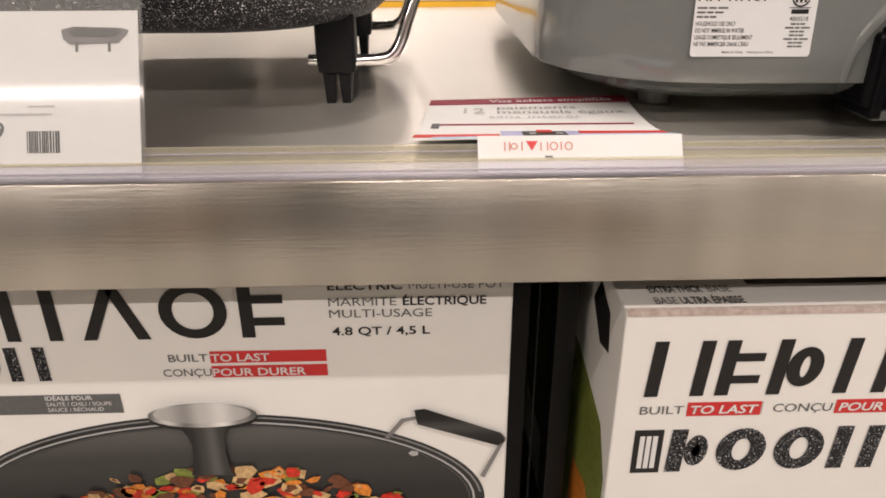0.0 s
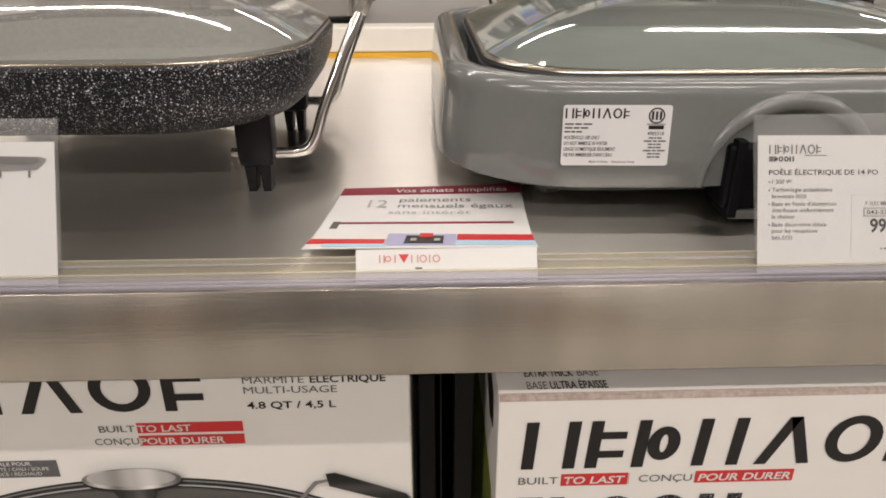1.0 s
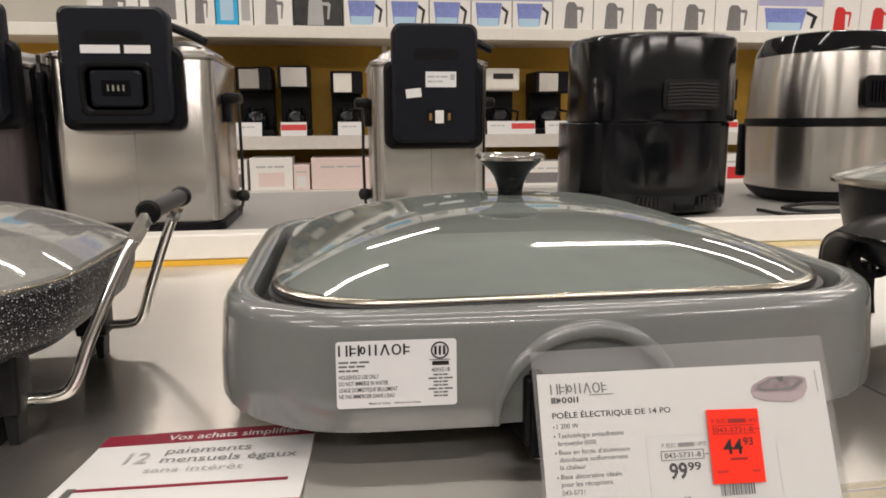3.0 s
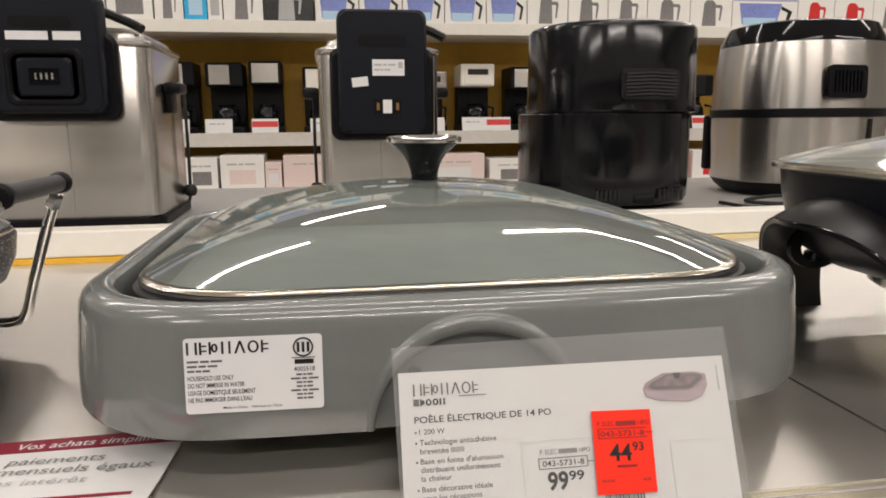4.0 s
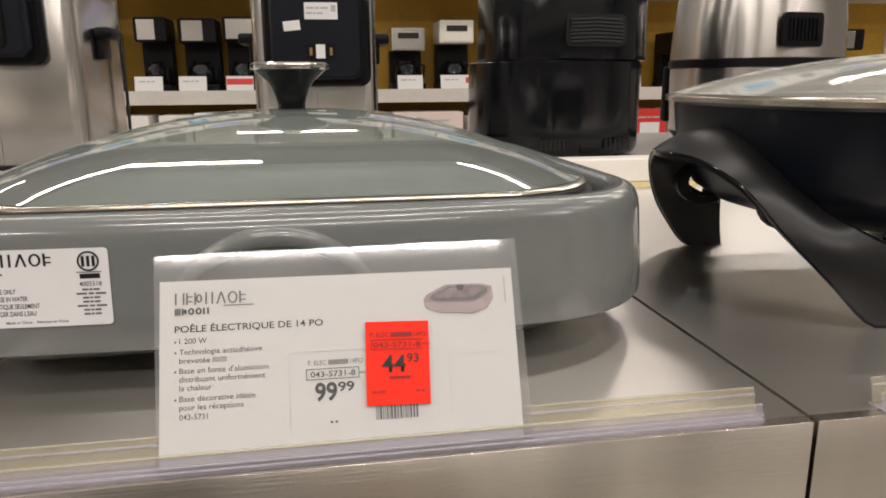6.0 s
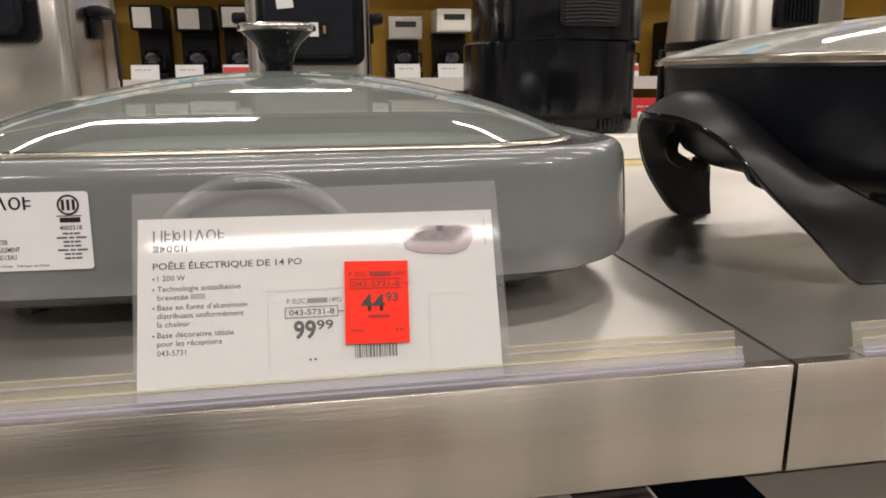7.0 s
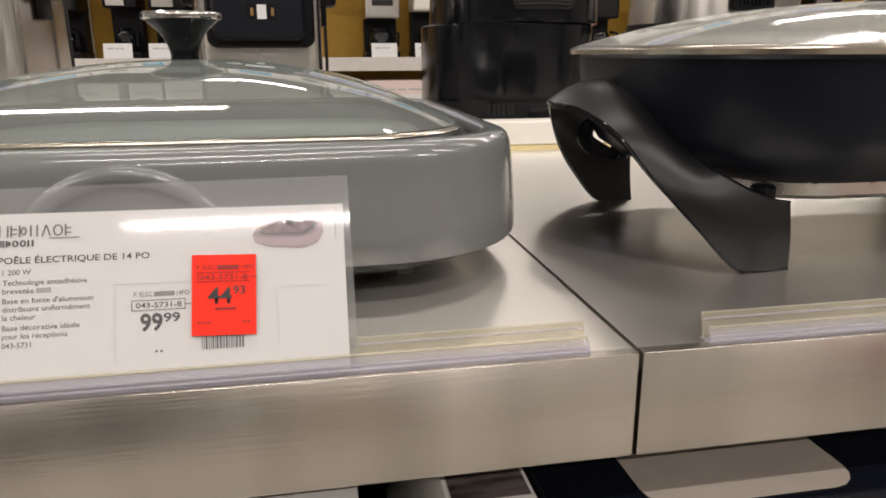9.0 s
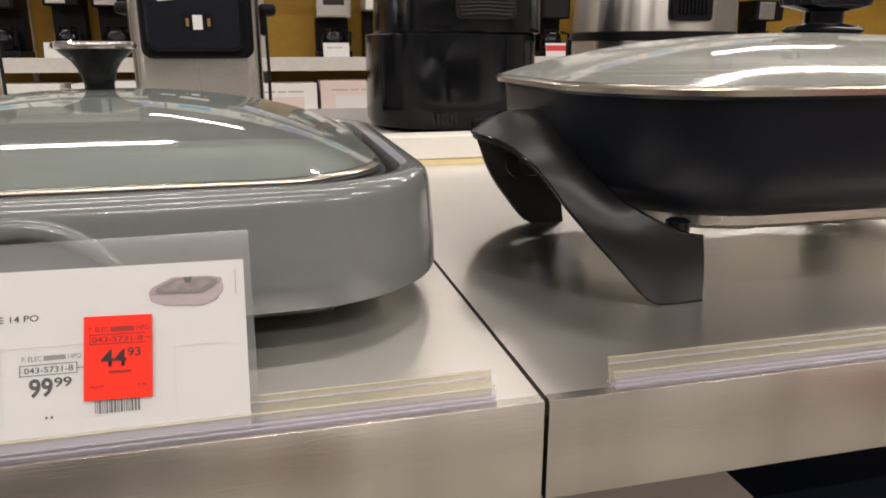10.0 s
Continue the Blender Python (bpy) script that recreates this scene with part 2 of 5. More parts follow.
LID_GLASS = clear("tempered_lid_glass", (0.80, 0.86, 0.83), 0.05, (0.58, 0.65, 0.61, 0.13), ior=1.6)
LID_CLOUDY = clear("clouded_lid_glass", (0.80, 0.80, 0.77), 0.08, (0.58, 0.60, 0.555, 0.27), ior=1.6)
LID_HAZY = clear("hazy_lid_glass", (0.84, 0.84, 0.82), 0.06, (0.58, 0.59, 0.565, 0.20), ior=1.55)
CLEAR = clear("clear_plastic_sleeve", (0.97, 0.97, 0.97), 0.06, (0.8, 0.8, 0.8, 0.05), gloss=0.11)
RAIL_CLEAR = clear("clear_price_rail", (0.90, 0.89, 0.92), 0.3, (0.58, 0.56, 0.63, 0.26))
RAIL_FRONT = clear("clear_rail_wall", (0.93, 0.92, 0.94), 0.3, (0.58, 0.56, 0.63, 0.13))
RAIL_YELLOW = clear("yellowed_clear_edge", (0.93, 0.91, 0.82), 0.35, (0.66, 0.63, 0.53, 0.19))


# ---- building helpers ----
def thing(name, loc, label, category, group="", kind=""):
    ob = new(name)
    ob.location = loc
    ob.empty_display_size = 0.03
    return tagged(ob, label, category, group, kind)


def grain(bm):
    """Lays the direction across the brushing: upwards on walls, front to back on tops."""
    uv = bm.loops.layers.uv.new("grain")
    for f in bm.faces:
        flat = abs(f.normal.z) > 0.7
        for q in f.loops:
            c = q.vert.co
            q[uv].uv = (c.y, c.x) if flat else (c.z, c.x + c.y)


def part(name, bm, material, parent, label="", smooth=False):
    """Links a bmesh, built in world places, as one mesh under a thing or a part."""
    root = parent
    while root.parent:
        root = root.parent
    bmesh.ops.translate(bm, vec=-root.location, verts=bm.verts)
    me = bpy.data.meshes.new(name)
    if "grain" in material:
        grain(bm)
    bm.to_mesh(me)
    bm.free()
    me.materials.append(material)
    if smooth:
        for f in me.polygons:
            f.use_smooth = True
        me.set_sharp_from_angle(angle=radians(40))
    ob = new(name, me)
    ob.parent = parent
    if label:
        ob["label"] = label
    return ob


def solid(name, bm, material, label, category, kind="", group="", smooth=False):
    me = bpy.data.meshes.new(name)
    if "grain" in material:
        grain(bm)
    bm.to_mesh(me)
    bm.free()
    me.materials.append(material)
    if smooth:
        for f in me.polygons:
            f.use_smooth = True
        me.set_sharp_from_angle(angle=radians(40))
    return tagged(new(name, me), label, category, group, kind)


def box(x0, x1, y0, y1, z0, z1, bevel=0.0, bm=None, seg=2):
    bm = bm or bmesh.new()
    vs = bmesh.ops.create_cube(bm, size=1.0, matrix=Matrix.Translation(((x0 + x1) / 2, (y0 + y1) / 2, (z0 + z1) / 2)) @ Matrix.Diagonal((x1 - x0, y1 - y0, z1 - z0, 1)))["verts"]
    if bevel:
        es = list({e for v in vs for e in v.link_edges})
        bmesh.ops.bevel(bm, geom=es, offset=bevel, segments=seg, profile=0.5, affect="EDGES", clamp_overlap=True)
    return bm


def ring(hw, hd, r, z, cx=0.0, cy=0.0, n=8):
    r = min(r, hw, hd)
    out = []
    for sx, sy, a0 in ((1, 1, 0), (-1, 1, 90), (-1, -1, 180), (1, -1, 270)):
        for k in range(n + 1):
            a = radians(a0 + 90 * k / n)
            out.append(Vector((cx + sx * (hw - r) + r * math.cos(a), cy + sy * (hd - r) + r * math.sin(a), z)))
    return out


def loft(rings, cap0=True, cap1=True, bm=None):
    bm = bm or bmesh.new()
    rows = [[bm.verts.new(p) for p in r] for r in rings]
    n = len(rows[0])
    for a, b in zip(rows, rows[1:]):
        for k in range(n):
            bm.faces.new((a[k], a[(k + 1) % n], b[(k + 1) % n], b[k]))
    if cap0:
        bm.faces.new(rows[0][::-1])
    if cap1:
        bm.faces.new(rows[-1])
    return bm


def lathe(profile, cx, cy, n=28, bm=None):
    return loft([[Vector((cx + r * math.cos(math.tau * k / n), cy + r * math.sin(math.tau * k / n), z)) for k in range(n)] for r, z in profile], bm=bm)


def tube(points, r, n=10, bm=None, flat=1.0):
    """A round bar along points; flat squeezes it across its second axis."""
    bm = bm or bmesh.new()
    pts = [Vector(p) for p in points]
    side = None
    rings = []
    for i, p in enumerate(pts):
        d = (pts[min(i + 1, len(pts) - 1)] - pts[max(i - 1, 0)]).normalized()
        if side is None:
            side = d.orthogonal().normalized()
        side = (side - d * side.dot(d)).normalized()
        up = d.cross(side)
        rr = r[i] if isinstance(r, (list, tuple)) else r
        rings.append([p + side * rr * math.cos(math.tau * k / n) + up * rr * flat * math.sin(math.tau * k / n) for k in range(n)])
    return loft(rings, bm=bm)


def smooth_line(points, n=6):
    """Catmull-Rom points through the given ones."""
    p = [Vector(q) for q in points]
    p = [2 * p[0] - p[1]] + p + [2 * p[-1] - p[-2]]
    out = []
    for i in range(1, len(p) - 2):
        for k in range(n):
            t = k / n
            out.append(0.5 * (2 * p[i] + (p[i + 1] - p[i - 1]) * t + (2 * p[i - 1] - 5 * p[i] + 4 * p[i + 1] - p[i + 2]) * t * t + (3 * p[i] - p[i - 1] - 3 * p[i + 1] + p[i + 2]) * t ** 3))
    return out + [p[-2]]


def front(x, y, z, lean=0.0, turn=0.0):
    """Plane that faces the aisle: u to the right, v up, w out of it; lean: degrees that its top lies back."""
    return Matrix.Translation((x, y, z)) @ Matrix.Rotation(radians(turn), 4, "Z") @ Matrix.Rotation(radians(90 - lean), 4, "X")


def plate(m, u0, u1, v0, v1, t=0.0003, w=0.0, bm=None, r=0.0):
    """A thin printed or pasted patch on a plane m."""
    bm = bm or bmesh.new()
    first = len(bm.verts)
    if r:
        lo = ring((u1 - u0) / 2, (v1 - v0) / 2, r, w, (u0 + u1) / 2, (v0 + v1) / 2, 4)
        loft([lo, [p + Vector((0, 0, t)) for p in lo]], bm=bm)
    else:
        box(u0, u1, v0, v1, w, w + t, bm=bm)
    bm.verts.ensure_lookup_table()
    bmesh.ops.transform(bm, matrix=m, verts=bm.verts[first:])
    return bm


def poly(m, pts, t=0.0003, w=0.0, bm=None):
    lo = [Vector((*p, w)) for p in pts]
    first = len(bm.verts) if bm else 0
    bm = loft([lo, [p + Vector((0, 0, t)) for p in lo]], bm=bm)
    bm.verts.ensure_lookup_table()
    bmesh.ops.transform(bm, matrix=m, verts=bm.verts[first:])
    return bm


def lettering(text, m, u, v, width, cap, material, parent, bold=0.0, w=0.0006, shear=0.0, name="lettering"):
    """A printed word: its left foot at u, v, its width and capital height."""
    cu = bpy.data.curves.new("type", "FONT")
    cu.body, cu.size, cu.offset, cu.shear, cu.resolution_u = text, 1.0, bold, shear, 3
    tmp = new("type", cu)
    bpy.context.view_layer.update()
    me = bpy.data.meshes.new_from_object(tmp.evaluated_get(bpy.context.evaluated_depsgraph_get()))
    bpy.data.objects.remove(tmp)
    bm = bmesh.new()
    bm.from_mesh(me)
    xs = [q.co.x for q in bm.verts]
    sx, sy = width / (max(xs) - min(xs)), cap / 0.73
    bmesh.ops.transform(bm, matrix=m @ Matrix.Translation((u, v, w)) @ Matrix.Diagonal((sx, sy, 1, 1)) @ Matrix.Translation((-min(xs), 0, 0)), verts=bm.verts)
    return part(name, bm, material, parent)


def bars(m, u0, u1, v, h, words, material, parent, w=0.0005, name="print_bar"):
    """Unreadable line of print: one short bar a word."""
    bm = bmesh.new()
    total = sum(words) + 0.35 * (len(words) - 1)
    x = u0
    for q in words:
        wd = (u1 - u0) * q / total
        plate(m, x, x + wd, v, v + h, 0.0002, w, bm)
        x += wd + (u1 - u0) * 0.35 / total
    return part(name, bm, material, parent)


WORDMARK = ("posts", "comb", "loop", "post", "post", "tent", "ring", "comb")
BLOCKMARK = ("loop", "ring", "ring", "posts")
WIDTHS = {"posts": 0.9, "comb": 0.62, "loop": 0.75, "post": 0.42, "tent": 0.95, "ring": 0.95}


def mark(m, u, v, width, h, shapes, material, parent, slant=0.0, weight=0.2, w=0.0005):
    """A maker's mark drawn as a row of plain shapes: posts, bars, tents and rings."""
    gap = 0.17
    k = width / (sum(WIDTHS[q] for q in shapes) + gap * (len(shapes) - 1))
    st, a = weight * h, u
    bar = lambda bm, pts: poly(m, [(x + slant * y, v + y) for x, y in pts], 0.0002, w, bm)
    rect = lambda bm, x0, x1, y0, y1: bar(bm, [(x0, y0), (x1, y0), (x1, y1), (x0, y1)])

    def hoop(bm, cx, cy, rx, ry):
        loop = lambda fx, fy, z: [Vector((cx + fx * math.cos(math.tau * i / 24) + slant * (cy + fy * math.sin(math.tau * i / 24)), v + cy + fy * math.sin(math.tau * i / 24), z)) for i in range(24)]
        first = len(bm.verts)
        ends = [(rx - st, ry - st * 0.8, w), (rx, ry, w), (rx, ry, w + 0.0002), (rx - st, ry - st * 0.8, w + 0.0002)]
        loft([loop(*e) for e in ends + ends[:1]], False, False, bm)
        bm.verts.ensure_lookup_table()
        bmesh.ops.transform(bm, matrix=m, verts=bm.verts[first:])
    for q in shapes:
        wd, bm = WIDTHS[q] * k, bmesh.new()
        if q == "posts":
            rect(bm, a, a + st, 0, h)
            rect(bm, a + wd - st, a + wd, 0, h)
        elif q == "post":
            rect(bm, a + (wd - st) / 2, a + (wd + st) / 2, 0, h)
        elif q == "comb":
            rect(bm, a, a + st, 0, h)
            for y in (0.22, 0.62):
                rect(bm, a + st, a + wd, y * h, y * h + st * 0.7)
        elif q == "loop":
            rect(bm, a, a + st, 0, h)
            hoop(bm, a + st + (wd - st) / 2, h * 0.5, (wd - st) / 2, h * 0.36)
        elif q == "tent":
            for s in (0, 1):
                x0, x1 = (a, a + wd * 0.42) if s == 0 else (a + wd - st, a + wd * 0.42)
                bar(bm, [(x0, 0), (x0 + st, 0), (x1 + st, h), (x1, h)])
        else:
            hoop(bm, a + wd / 2, h / 2, wd / 2, h / 2)
        part("mark_shape", bm, material, parent)
        a += wd + gap * k


# ---- the room ----
H = 0.90
solid("floor", box(-5, 8, -5.5, 6.5, -0.1, 0), FLOOR, "pale polished shop floor", "floor", "structure")
solid("ceiling", box(-5, 8, -5.5, 6.5, 3.7, 3.8), CEILING, "white painted shop ceiling", "ceiling", "structure")
solid("wall_south", box(-5, 8, -5.6, -5.5, 0, 3.7), WALL, "plain pale shop wall", "wall", "structure")
solid("wall_north", box(-5, 8, 6.5, 6.6, 0, 3.7), WALL, "plain pale shop wall", "wall", "structure")
solid("wall_west", box(-5.1, -5, -5.5, 6.5, 0, 3.7), WALL, "plain pale shop wall", "wall", "structure")
solid("wall_east", box(8, 8.1, -5.5, 6.5, 0, 3.7), WALL, "plain pale shop wall", "wall", "structure")

for y, watts, xs in TUBE_ROWS:
    for spot in xs:
        x, size = spot if isinstance(spot, tuple) else (spot, 2.3)
        lamp = bpy.data.lights.new("tube_light", "AREA")
        lamp.shape, lamp.size, lamp.size_y, lamp.energy, lamp.color = "RECTANGLE", size, 0.055, watts * size / 2.3, (1.0, 0.925, 0.868)
        ob = new("tube_light", lamp)
        ob.location = (x, y, 3.45)
        fix = thing("ceiling_light", (x, y, 3.46), "white batten holding a long fluorescent tube", "ceiling light", "ceiling light battens")
        part("housing", box(x - size / 2 - 0.05, x + size / 2 + 0.05, y - 0.08, y + 0.08, 3.47, 3.55, 0.01), WHITE_PAINT, fix)
        part("hanger", box(x - 0.01, x + 0.01, y - 0.01, y + 0.01, 3.55, 3.7), WHITE_PAINT, fix)


# plain unseen shelving, added across the aisle for the steel lip to reflect
opp = thing("gondola", (1.0, -1.5, 0), "plain pale unseen shelving added across the aisle", "shelving", kind="structure")
part("back_panel", box(-4.5, 7.5, -2.35, -2.3, 0, 2.1), WALL, opp)
for z in (0.14, 0.62, 1.1, 1.6):
    part("shelf", box(-4.5, 7.5, -2.3, -1.40 if z < 0.2 else -1.85, z - 0.03, z, 0.003), SHELF_BEIGE, opp)
part("plinth", box(-4.5, 7.5, -2.25, -1.45, 0, 0.109), DARK_METAL, opp)


# ---- steel display tables ----
def display_table(x0, x1):
    t = thing("display_table", ((x0 + x1) / 2, 0.4, 0), "brushed stainless steel display table with a deep front lip", "display table", "steel display tables")
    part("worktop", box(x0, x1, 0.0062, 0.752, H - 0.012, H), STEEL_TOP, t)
    bm = bmesh.new()
    prof = [(0.006, H), (-0.0010, H), (-0.0012, H - 0.0003), (-0.0012, 0.8425), (0.0, 0.841), (0.012, 0.841), (0.012, H - 0.014), (0.006, H - 0.0135)]
    loft([[Vector((x, y, z)) for y, z in prof] for x in (x0, x1)], bm=bm)
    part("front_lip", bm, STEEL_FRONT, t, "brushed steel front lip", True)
    part("back_panel", box(x0, x1, 0.70, 0.72, 0.05, H - 0.013), DARK_METAL, t)
    part("lower_shelf", box(x0, x1, 0.02, 0.70, 0.46, 0.48, 0.002), DARK_METAL, t)
    part("plinth", box(x0 + 0.01, x1 - 0.01, 0.05, 0.70, 0, 0.08), DARK_METAL, t)
    for x in (x0 + 0.03, x1 - 0.03):
        part("leg", box(x - 0.02, x + 0.02, 0.62, 0.66, 0.08, H - 0.014), DARK_METAL, t)
    return t


display_table(-0.70, 1.3575)
display_table(1.3602, 3.0)
rail = thing("back_ledge", (1.0, 0.765, H), "white ledge with a yellow strip along the table's back", "ledge", kind="structure")
part("ledge_board", box(-0.7, 3.0, 0.754, 0.80, 0.908, 0.945, 0.003), WHITE_PAINT, rail)
part("yellow_strip", box(-0.7, 1.358, 0.7525, 0.80, 0.9, 0.9075), YELLOW, rail, "thin yellow strip")
part("yellow_strip", box(1.359, 3.0, 0.7525, 0.80, 0.9, 0.9075), PALE_YELLOW, rail, "faded yellow strip")
RC = 0.912
rear = thing("rear_counter", (1.0, 1.2, 0), "pale grey counter carrying kitchen appliances", "counter", kind="structure")
part("counter_top", box(-0.7, 3.0, 0.802, 1.70, RC - 0.03, RC, 0.002), COUNTER_GREY, rear)
part("counter_body", box(-0.69, 2.99, 0.81, 1.66, 0.0, RC - 0.031), SHELF_BEIGE, rear)


# ---- shaped parts for pans ----
def knob(parent, cx, cy, z0, z1, r):
    k = part("knob", lathe([(0.0, z0 - 0.004), (0.0115, z0 - 0.004), (0.0108, z0 + 0.004), (0.0122, z0 + 0.010), (0.0145, z0 + 0.016), (0.0185, z0 + 0.022), (r * 0.78, z1 - 0.010), (r * 0.9, z1 - 0.0065), (r * 0.95, z1 - 0.005), (0, z1 - 0.004)], cx, cy), BLACK_GLOSS, parent, "flared glossy black knob", True)
    part("knob_cap", lathe([(r * 0.9, z1 - 0.0060), (r, z1 - 0.0052), (r * 1.015, z1 - 0.003), (r * 0.99, z1 - 0.001), (r * 0.93, z1), (r * 0.86, z1 - 0.0005), (r * 0.80, z1 - 0.002), (r * 0.4, z1 - 0.0022), (0.0, z1 - 0.002)], cx, cy), CHROME, k, "chrome knob cap", True)
    part("knob_washer", lathe([(0.0, z0 - 0.005), (0.019, z0 - 0.005), (0.019, z0 - 0.002), (0.0, z0 - 0.002)], cx, cy), BLACK, k)
    return k


def dome_lid(parent, cx, cy, hw, hd, r, z0, z1, power=2.2, rim=1.0, glass=LID_GLASS, label="domed clear glass lid", gap_shade=False):
    """Glass dome with a steel rim band, and on demand a dark ring for the shade below it."""
    outer = []
    for k in range(15):
        s = k / 14
        q = 1 - s * 0.985
        z = z0 + 0.004 + (z1 - z0 - 0.004) * (1 - (q ** power))
        outer.append(ring(hw * q, hd * q, max(r * q, min(hw, hd) * q * (0.3 + 0.7 * s)), z, cx, cy, 8))
    bm = loft(outer, False, True)
    lid = part("glass_lid", bm, glass, parent, label, True)
    low = 0.0008 if gap_shade else -0.0022
    band = [(0.003, low), (0.0034, 0.0014), (0.0018, 0.0032), (-0.0015, 0.004), (-0.0015, 0.003), (0.0, 0.0014), (0.0, low)]
    part("rim_band", loft([ring(hw + a * rim, hd + a * rim, r, z0 + b * rim, cx, cy, 10) for a, b in band + band[:1]], False, False), RIM_STEEL, lid, "polished steel rim band", True)
    if gap_shade:
        # Dark ring added in place of the shaded gap between lid and body.
        part("rim_gap_shade", loft([ring(hw + a, hd + a, r, z0 + b, cx, cy, 10) for a, b in ((0.0, 0.0004), (0.0028, 0.0004), (0.0034, -0.0010), (0.0030, -0.0036), (0.0, -0.0038), (0.0, 0.0004))], False, False), LINER, lid, "dark ring standing for the shade under the lid rim", True)
    return lid


# ---- grey electric skillet ----
def grey_skillet():
    cx, cy, W, D, R = 1.1055, 0.311, 0.2350, 0.2305, 0.093
    t = thing("electric_skillet", (cx, cy, H), "glossy grey rectangular electric skillet with glass lid", "electric skillet")
    prof = [(0.075, 0.9085), (0.060, 0.9085), (0.042, 0.912), (0.024, 0.9195), (0.014, 0.9262), (0.004, 0.9275), (0.0012, 0.9285), (0.0, 0.931), (0.0005, 0.950), (0.0032, 0.984), (0.0040, 0.9895), (0.0060, 0.9942), (0.0092, 0.9970),
            (0.0130, 0.9982), (0.0195, 0.9986), (0.0235, 0.9965), (0.0255, 0.990), (0.0262, 0.966), (0.045, 0.9655)]
    # the front bows out a little between the corners
    def bowed(i, z):
        pts = ring(W - i, D - i, max(R - i * 0.6, 0.04), z, cx, cy, 10)
        cuts = []
        for a, b in zip(pts, pts[1:] + pts[:1]):
            cuts.append(a)
            if (b - a).length > 0.1:
                cuts += [a.lerp(b, q / 12) for q in range(1, 12)]
        for p in cuts:
            if p.y < cy:
                p.y += 0.011 * max(0.0, 1 - i / 0.026) * ((p.x - cx) / W) ** 2
        return cuts
    bm = loft([bowed(i, z) for i, z in prof], True, True)
    # arched opening for the probe
    cut = bmesh.new()
    r = 0.0575
    pts = [(r * math.cos(math.pi * k / 20) + 1.100, 0.929 + 0.97 * r * math.sin(math.pi * k / 20)) for k in range(21)] + [(1.0425, 0.89), (1.1575, 0.89)]
    loft([[Vector((x, y, z)) for x, z in pts] for y in (0.05, 0.0895)], bm=cut)
    bmesh.ops.recalc_face_normals(cut, faces=cut.faces)
    bmesh.ops.recalc_face_normals(bm, faces=bm.faces)
    ma, mb = bpy.data.meshes.new("a"), bpy.data.meshes.new("b")
    bm.to_mesh(ma)
    cut.to_mesh(mb)
    a, b = new("a", ma), new("b", mb)
    mod = a.modifiers.new("cut", "BOOLEAN")
    mod.operation, mod.object, mod.solver = "DIFFERENCE", b, "EXACT"
    bpy.context.view_layer.update()
    me = bpy.data.meshes.new_from_object(a.evaluated_get(bpy.context.evaluated_depsgraph_get()))
    bm = bmesh.new()
    bm.from_mesh(me)
    bpy.data.objects.remove(a)
    bpy.data.objects.remove(b)
    body = part("body", bm, GREY_GLOSS, t, "glossy grey moulded body", True)
    # raised arch rim
    arc = [(1.100 + (r + 0.0005) * math.cos(math.pi * k / 24), 0.0830 + 0.0022 * math.sin(math.pi * k / 24), 0.929 + (r * 0.97 + 0.0005) * math.sin(math.pi * k / 24)) for k in range(25)]
    part("arch_rim", tube(arc, [0.0024 + 0.0036 * math.sin(math.pi * k / 24) for k in range(25)], 12), GREY_GLOSS, body, smooth=True)
    s = part("probe_socket", box(1.060, 1.124, 0.0835, 0.1235, 0.912, 0.957, 0.003), BLACK, t, "black probe socket")
    part("socket_guard", box(1.064, 1.071, 0.0815, 0.12, 0.9062, 0.960, 0.001), BLACK, s)
    part("socket_lip", box(1.066, 1.12, 0.082, 0.112, 0.905, 0.911, 0.001), GREY_DARK, s)
    pan = part("cooking_pan", loft([ring(hw, hd, 0.08, z, cx, cy - 0.002, 8) for hw, hd, z in ((0.196, 0.1925, 0.966), (0.199, 0.1955, 0.988), (0.2025, 0.199, 0.992), (0.2025, 0.199, 0.9932), (0.199, 0.1955, 0.9932), (0.195, 0.1915, 0.978))], False, False), LINER, t, "dark pan insert", True)
    part("cooking_surface", loft([ring(hw, hd, 0.078, z, cx, cy - 0.002, 8) for hw, hd, z in ((0.195, 0.1915, 0.9775), (0.190, 0.1865, 0.9745))], False, True), COOK_GREY, pan, "grey coated cooking surface", True)
    for x in (cx - 0.15, cx + 0.15):
        for y in (cy - 0.15, cy + 0.15):
            part("foot", lathe([(0, H + 0.0002), (0.010, H + 0.0002), (0.012, 0.910), (0, 0.910)], x, y, 14), GREY_DARK, t)
    dome_lid(t, cx, cy - 0.002, 0.1975, 0.194, 0.085, 0.9965, 1.0425, 2.35, 0.85, gap_shade=True)
    knob(t, 1.104, 0.31, 1.042, 1.0785, 0.0305)
    # rating label
    m = front(0.9490, 0.0849, 0.9443, 4.6, -2.67) @ Matrix.Diagonal((0.972, 0.947, 1, 1))
    lab = part("rating_label", plate(m, 0, 0.0715, 0, 0.0415, 0.0003, 0.0002, r=0.002), WHITE_LABEL, t, "white rating label")
    mark(m, 0.0015, 0.0325, 0.042, 0.0068, WORDMARK, INK, lab, 0, 0.17)
    for k, (s, w) in enumerate((("HOUSEHOLD USE ONLY", 0.0235), ("DO NOT IMMERSE IN WATER", 0.029), ("USAGE DOMESTIQUE SEULEMENT", 0.0345), ("NE PAS IMMERGER DANS L'EAU", 0.0325))):
        lettering(s, m, 0.0015, 0.0183 - 0.0040 * k, w, 0.0026, INK, lab, 0.012)
    for k, w in enumerate((0.018, 0.0155, 0.0115)):
        bars(m, 0.0015, 0.0015 + w, 0.0281 - 0.0026 * k, 0.0011, (2, 1.5, 2), INK_SOFT, lab)
